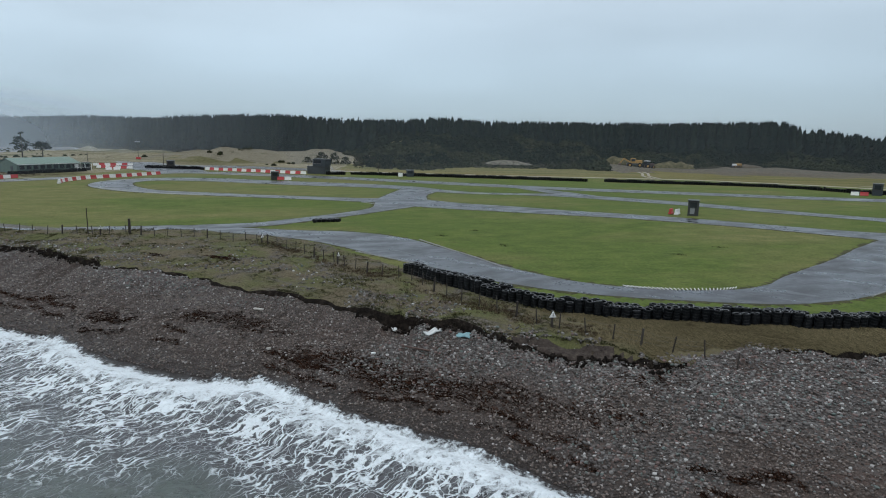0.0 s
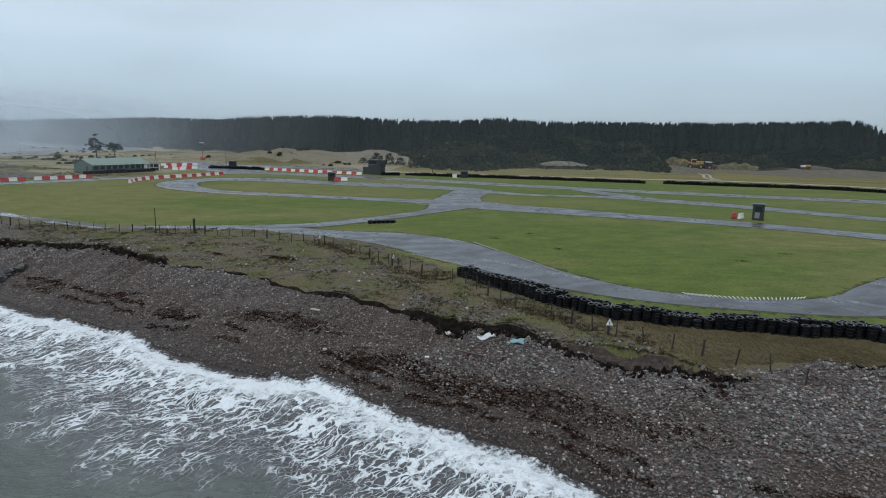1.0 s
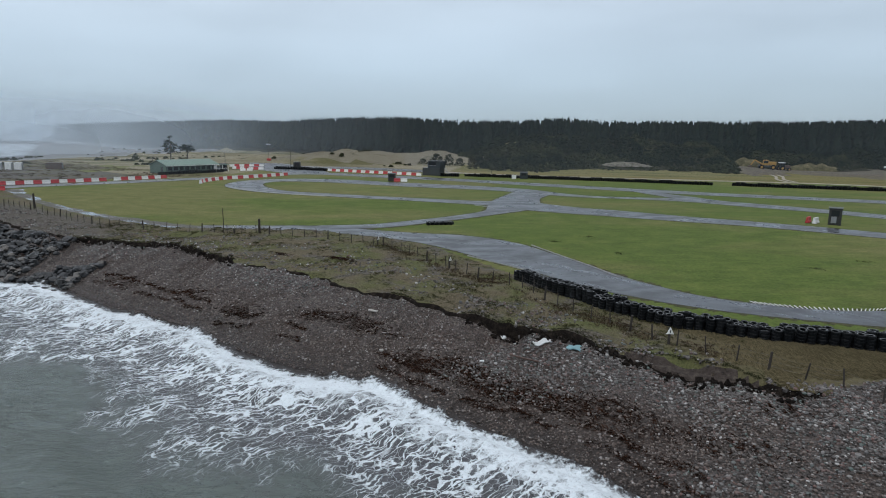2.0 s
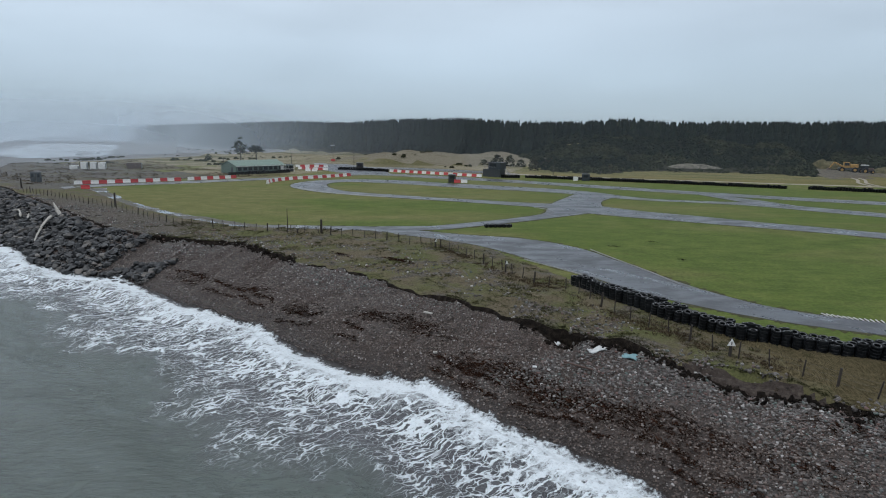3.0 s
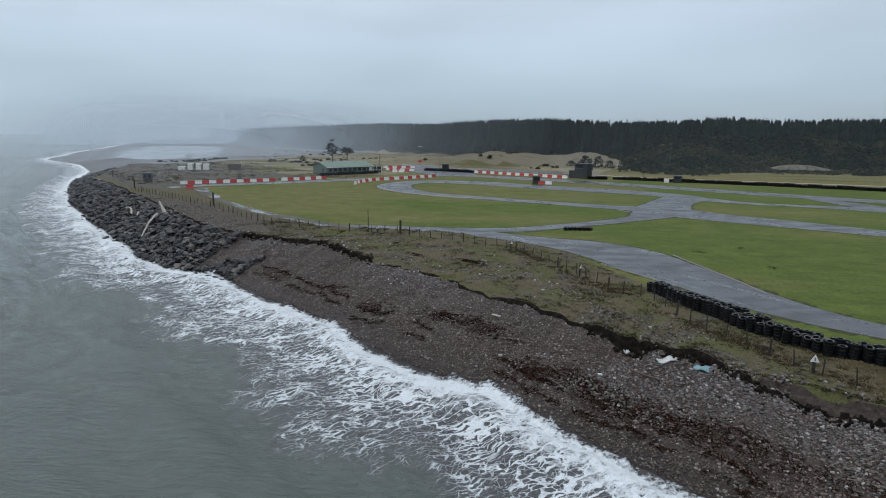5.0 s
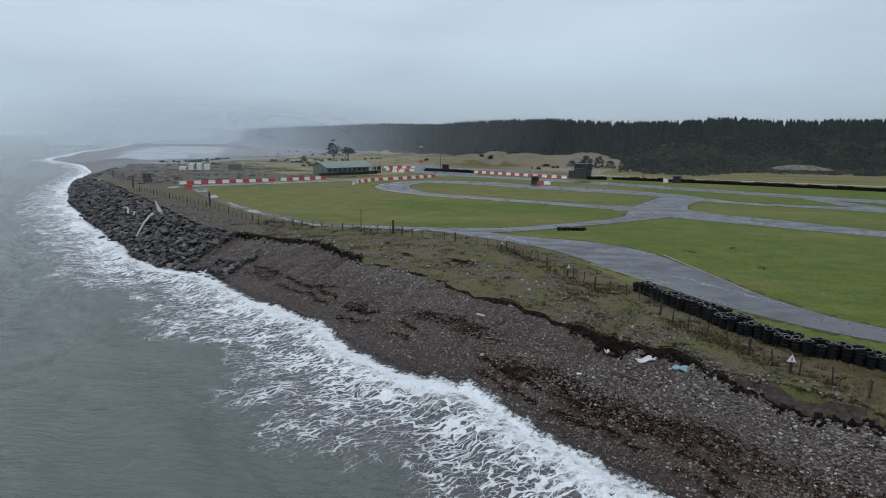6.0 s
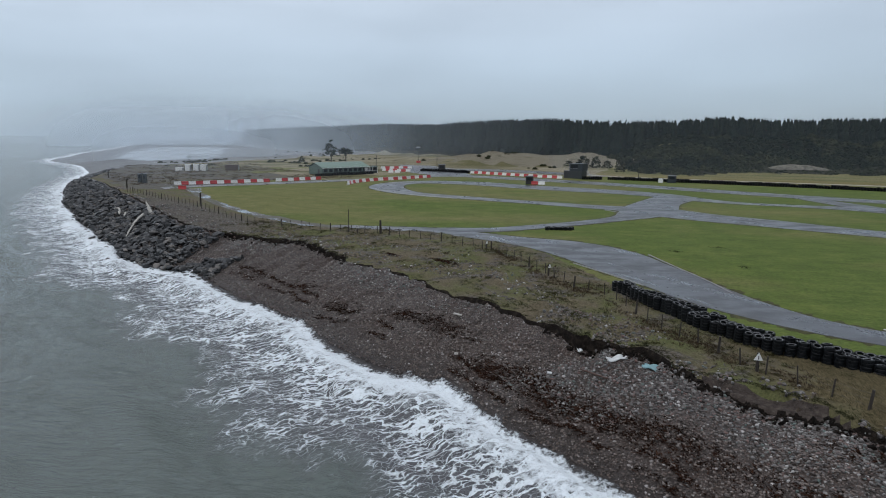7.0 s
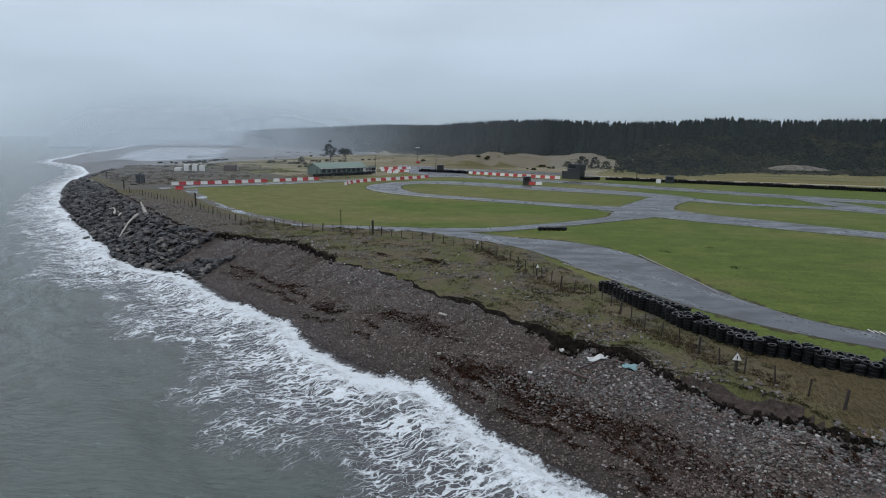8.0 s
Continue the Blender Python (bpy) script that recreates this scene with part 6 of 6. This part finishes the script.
def dumper(x, y, turn):
    t = thing("dump_truck", pose(x, y, h(x, y), 0, 0, turn), "small yellow site dumper below the trees", "dumper")
    for wx in (-1.3, 1.3):
        for wy in (-0.9, 0.9):
            wheel(t, wx, wy, 0.6, 0.45)
    part("chassis", box(bmesh.new(), 4.0, 1.2, 0.45, 0, 0, 0.6, 0.05), M["dark"], t)
    part("skip", box(bmesh.new(), 2.4, 1.9, 1.0, 0.9, 0, 1.05, 0.25), M["yellow"], t)
    part("engine_cover", box(bmesh.new(), 1.5, 1.5, 0.8, -1.2, 0, 1.05, 0.1), M["white"], t)


dumper(133, 287, 10)


# ---- mounds of sand and spoil ----
def mound(x, y, L, W, tall, turn, mat, seed, label):
    n, m = 26, 14
    v, f = [], []
    for j in range(m + 1):
        for k in range(n):
            a, q = 2 * math.pi * k / n, j / m
            r = (1 - q) * (1 + 0.3 * noise.noise((math.cos(a) * 1.5, math.sin(a) * 1.5, seed)))
            px, py = L * r * math.cos(a), W * r * math.sin(a)
            z = tall * (1 - (1 - q) ** 2) + 0.35 * tall * noise.noise((px * 0.35, py * 0.35, seed + 7)) * q
            v.append((px, py, z - 0.15))
    for j in range(m):
        for k in range(n):
            f.append((j * n + k, j * n + (k + 1) % n, (j + 1) * n + (k + 1) % n, (j + 1) * n + k))
    ob = new("spoil_heap", mesh_of("spoil_heap", v, f, M[mat], None, True))
    ob.matrix_world = pose(x, y, h(x, y), 0, 0, turn)
    tagged(ob, label, "mound", "heaps below the wood")


mound(106, 293, 13, 4, 3.0, 4, "heap", 2, "grassed-over sandy spoil heap beside the diggers")
mound(78, 289, 7, 3.5, 3.6, -8, "heap", 5, "sandy overgrown spoil heap behind the digger")
mound(26, 270, 12.5, 3.4, 1.9, 2, "sandbank", 8, "pale sandy bank in front of the scrub")
mound(140, 291, 8, 3, 1.8, -5, "bare", 11, "low brown heap of dug earth")


# ---- flotsam on the beach ----
def sheet_thing(name, x, y, L, W, turn, mat, label, category, seed, tilt=12):
    v, f = [], []
    r = random.Random(seed)
    nx, ny = 14, 7
    for top in (0, 1):
        for i in range(nx):
            for j in range(ny):
                a, b = i / (nx - 1) - 0.5, j / (ny - 1) - 0.5
                k = 0.09 * math.sin(9 * a + seed) + 0.07 * math.sin(13 * b + 6 * a) + 0.1 * noise.noise((a * 7, b * 5, seed * 3.1))
                taper = 1 - 0.5 * abs(a) ** 1.5
                v.append((a * L, b * W * taper, k * 0.8 + 0.04 * top + 0.1))
    for top in (0, 1):
        o = top * nx * ny
        for i in range(nx - 1):
            for j in range(ny - 1):
                q = (o + i * ny + j, o + (i + 1) * ny + j, o + (i + 1) * ny + j + 1, o + i * ny + j + 1)
                f.append(q if top else q[::-1])
    edge = [i * ny for i in range(nx)] + [(nx - 1) * ny + j for j in range(1, ny)] + [i * ny + ny - 1 for i in range(nx - 2, -1, -1)] + [j for j in range(ny - 2, 0, -1)]
    for a, b in zip(edge, edge[1:] + edge[:1]):
        f.append((a, b, b + nx * ny, a + nx * ny))
    ob = new(name, mesh_of(name, v, f, mat, None, True))
    ob.matrix_world = pose(x, y, h(x, y) + 0.03, tilt, 0, turn)
    return tagged(ob, label, category)


sheet_thing("plastic_sheet", 0.45, 38.3, 1.5, 0.42, 38, M["sheet"], "crumpled white plastic sheet at the foot of the bank", "flotsam", 1)
sheet_thing("plastic_sheet", 2.6, 37.8, 1.4, 0.48, -30, M["teal"], "torn teal plastic sheet at the foot of the bank", "flotsam", 2)
sheet_thing("plastic_sheet", -2.2, 40.0, 0.85, 0.28, -62, M["sheet"], "white broken board leaning on the bank", "flotsam", 3, 30)


def plank(x, y, L, W, T, turn, mat, label):
    ob = new("plank", bm_mesh("plank", box(bmesh.new(), L, W, T, 0, 0, 0, min(T, W) * 0.2), M[mat]))
    ob.matrix_world = pose(x, y, h(x, y) + 0.09, 3, 2, turn)
    tagged(ob, label, "plank")


plank(-12.4, 43.2, 0.75, 0.24, 0.1, -14, "drift", "pale grey slab lying on the shingle")
plank(-0.6, 36.4, 1.9, 0.1, 0.09, -20, "rust", "rust-brown plank lying on the shingle")
plank(-3.2, 36.2, 0.28, 0.16, 0.1, 10, "sheet", "white plastic crate fragment on the shingle")
plank(-10.2, 38.0, 0.26, 0.2, 0.14, 30, "drift", "pale rounded block on the wet shingle")


def log(points, radius, label, seed=1):
    """A bent, knotted trunk along a few points."""
    c = spline(points, 8)
    n, ring = len(c), 10
    way = np.gradient(c, axis=0)
    v, f = [], []
    for i, p in enumerate(c):
        q = Vector(way[i]).to_track_quat("Z", "Y").to_matrix()
        t = i / (n - 1)
        for k in range(ring):
            a = 2 * math.pi * k / ring
            knot = 1 + 0.45 * noise.noise((math.cos(a) * 1.3 + seed, math.sin(a) * 1.3, t * 5)) + 0.25 * noise.noise((math.cos(a) * 3, math.sin(a) * 3, t * 13 + seed))
            d = radius * (1 - 0.62 * t) * knot * (0.45 if i in (0, n - 1) else 1)
            v.append(tuple(Vector(p) + q @ Vector((d * math.cos(a), d * math.sin(a), 0))))
    for i in range(n - 1):
        for k in range(ring):
            f.append((i * ring + k, i * ring + (k + 1) % ring, (i + 1) * ring + (k + 1) % ring, (i + 1) * ring + k))
    f += [tuple(range(ring))[::-1], tuple((n - 1) * ring + k for k in range(ring))]
    r = random.Random(seed)
    for b in range(3):
        i = r.randint(n // 4, n - 4)
        d = Vector((r.uniform(-1, 1), r.uniform(-1, 1), r.uniform(0.1, 0.8))).normalized() * r.uniform(0.5, 1.1)
        s, o = Vector(c[i]), len(v)
        q = d.to_track_quat("Z", "Y").to_matrix()
        for e, rad in ((0.0, 0.3), (0.6, 0.2), (1.0, 0.06)):
            v += [tuple(s + d * e + q @ (Vector((math.cos(a * 1.257), math.sin(a * 1.257), 0)) * radius * rad)) for a in range(5)]
        f += [(o + j * 5 + k, o + j * 5 + (k + 1) % 5, o + (j + 1) * 5 + (k + 1) % 5, o + (j + 1) * 5 + k) for j in range(2) for k in range(5)]
    ob = new("driftwood_log", mesh_of("driftwood_log", v, f, M["drift"], None, True))
    tagged(ob, label, "driftwood", "logs on the boulders")


def on(x, y, up):
    return (x, y, h(x, y) + up)


log([on(-79.2, 70.2, 0.8), on(-77, 67.2, 0.9), on(-75, 64.2, 0.8), on(-73, 61.8, 0.6)], 0.22, "bleached driftwood trunk lying across the boulders", 3)
log([on(-78.2, 70.8, 0.5), on(-79.2, 71.2, 1.3), on(-80.6, 71.9, 2.2)], 0.32, "bleached root stump leaning on the boulders", 7)
log([on(-88, 72.5, 0.9), on(-92, 75.5, 1.0), on(-94, 76, 0.9)], 0.19, "bleached driftwood branch among the boulders")
log([on(-84, 70.3, 0.9), on(-87, 73, 1.0)], 0.15, "short bleached driftwood branch among the boulders")


# ---- lagoon and mist ----
def build_lagoon():
    n = 120
    v, f = [(-430, 400, -2.0)], []
    for k in range(n):
        a = 2 * math.pi * k / n
        c, s = math.cos(a), math.sin(a)
        r = 1 + 0.22 * noise.noise((c * 1.6, s * 1.6, 3.0)) + 0.1 * noise.noise((c * 6, s * 6, 5.0))
        lx, ly = c * 218 * r, s * 52 * r
        t = radians(136.5)
        v.append((-430 + lx * math.cos(t) - ly * math.sin(t), 400 + lx * math.sin(t) + ly * math.cos(t), -2.0))
        f.append((0, 1 + k, 1 + (k + 1) % n))
    nd = Nodes("sky_pale_lagoon_water")
    # dark mud bars; between them the sky's pale reflection is painted as base colour
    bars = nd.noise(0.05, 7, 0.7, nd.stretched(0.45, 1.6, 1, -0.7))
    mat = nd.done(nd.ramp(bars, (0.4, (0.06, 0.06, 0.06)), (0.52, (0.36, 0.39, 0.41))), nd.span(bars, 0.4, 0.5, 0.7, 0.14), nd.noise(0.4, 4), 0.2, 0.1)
    tagged(new("water", mesh_of("water", v, f, mat)), "shallow lagoon coloured with pale sky sheen behind the shingle spit", "water", kind="structure")


build_lagoon()


BANKS = [(165, 0.24, 16), (390, 0.36, 5), (1000, 0.8, 5)]


def mist_sheet(line, tall, top, fade, thick, foot=5):
    """One thin layer of mist, dense up to a fifth of its depth, over a line of (x, y, density)."""
    v, a, cols = [], [], len(line)
    levels = [tall * k / 11 for k in range(12)] + [top]
    for up in levels:
        for x, y, d in line:
            v.append((x, y + 8 * up / tall, -5 + up))
            a.append(max(0.004, float(d * (1 - step(up / tall, 0.2, 1.0)) * (step(up, 4, foot) if foot > 5 else 1))))
    quads = [(j * cols + k, j * cols + k + 1, (j + 1) * cols + k + 1, (j + 1) * cols + k) for j in range(len(levels) - 1) for k in range(cols - 1)]
    me = mesh_of("mist", v, quads, make_mist("sea_mist", thick), None, True)
    float_attribute(me, "thick", a)
    ob = tagged(new("backdrop", me), fade, "mist", kind="structure")
    ob.visible_shadow = False


def build_mist():
    for far, thick, foot in BANKS:
        line = []
        for k in range(76):
            turn = -50 + 165 * k / 75
            d = far * (1 + 0.05 * math.sin(3 * radians(turn) + far))
            line.append((-d * math.sin(radians(turn)), d * math.cos(radians(turn)), float(step(turn, 22, 45) * step(62 - turn, 0, 13))))
        mist_sheet(line, 30 + 0.055 * far, 30 + 0.35 * far, "thin bank of pale sea mist over the far shore", thick, foot)
    # a veil along the wood, thicker towards the sea
    line = []
    for x in [280, 240] + list(range(220, -330, -14)) + list(range(-340, -781, -40)) + [-900, -1200, -2500]:
        y = float(np.interp(x, [-330, -235, -150, -75, -50, 60, 75, 150, 300], [440, 378, 313, 284, 221, 221, 258, 258, 250])) if x > -330 else float(wood_front(x)) - 28
        line.append((x, y, float(np.interp(x, [-780, -690, -580, -420, -300, -180, -60, 200, 280], [0.2, 0.56, 0.64, 0.56, 0.38, 0.17, 0.06, 0.045, 0.0]))))
    mist_sheet(line, 62, 150, "veil of pale mist along the edge of the wood", 1.0)


build_mist()
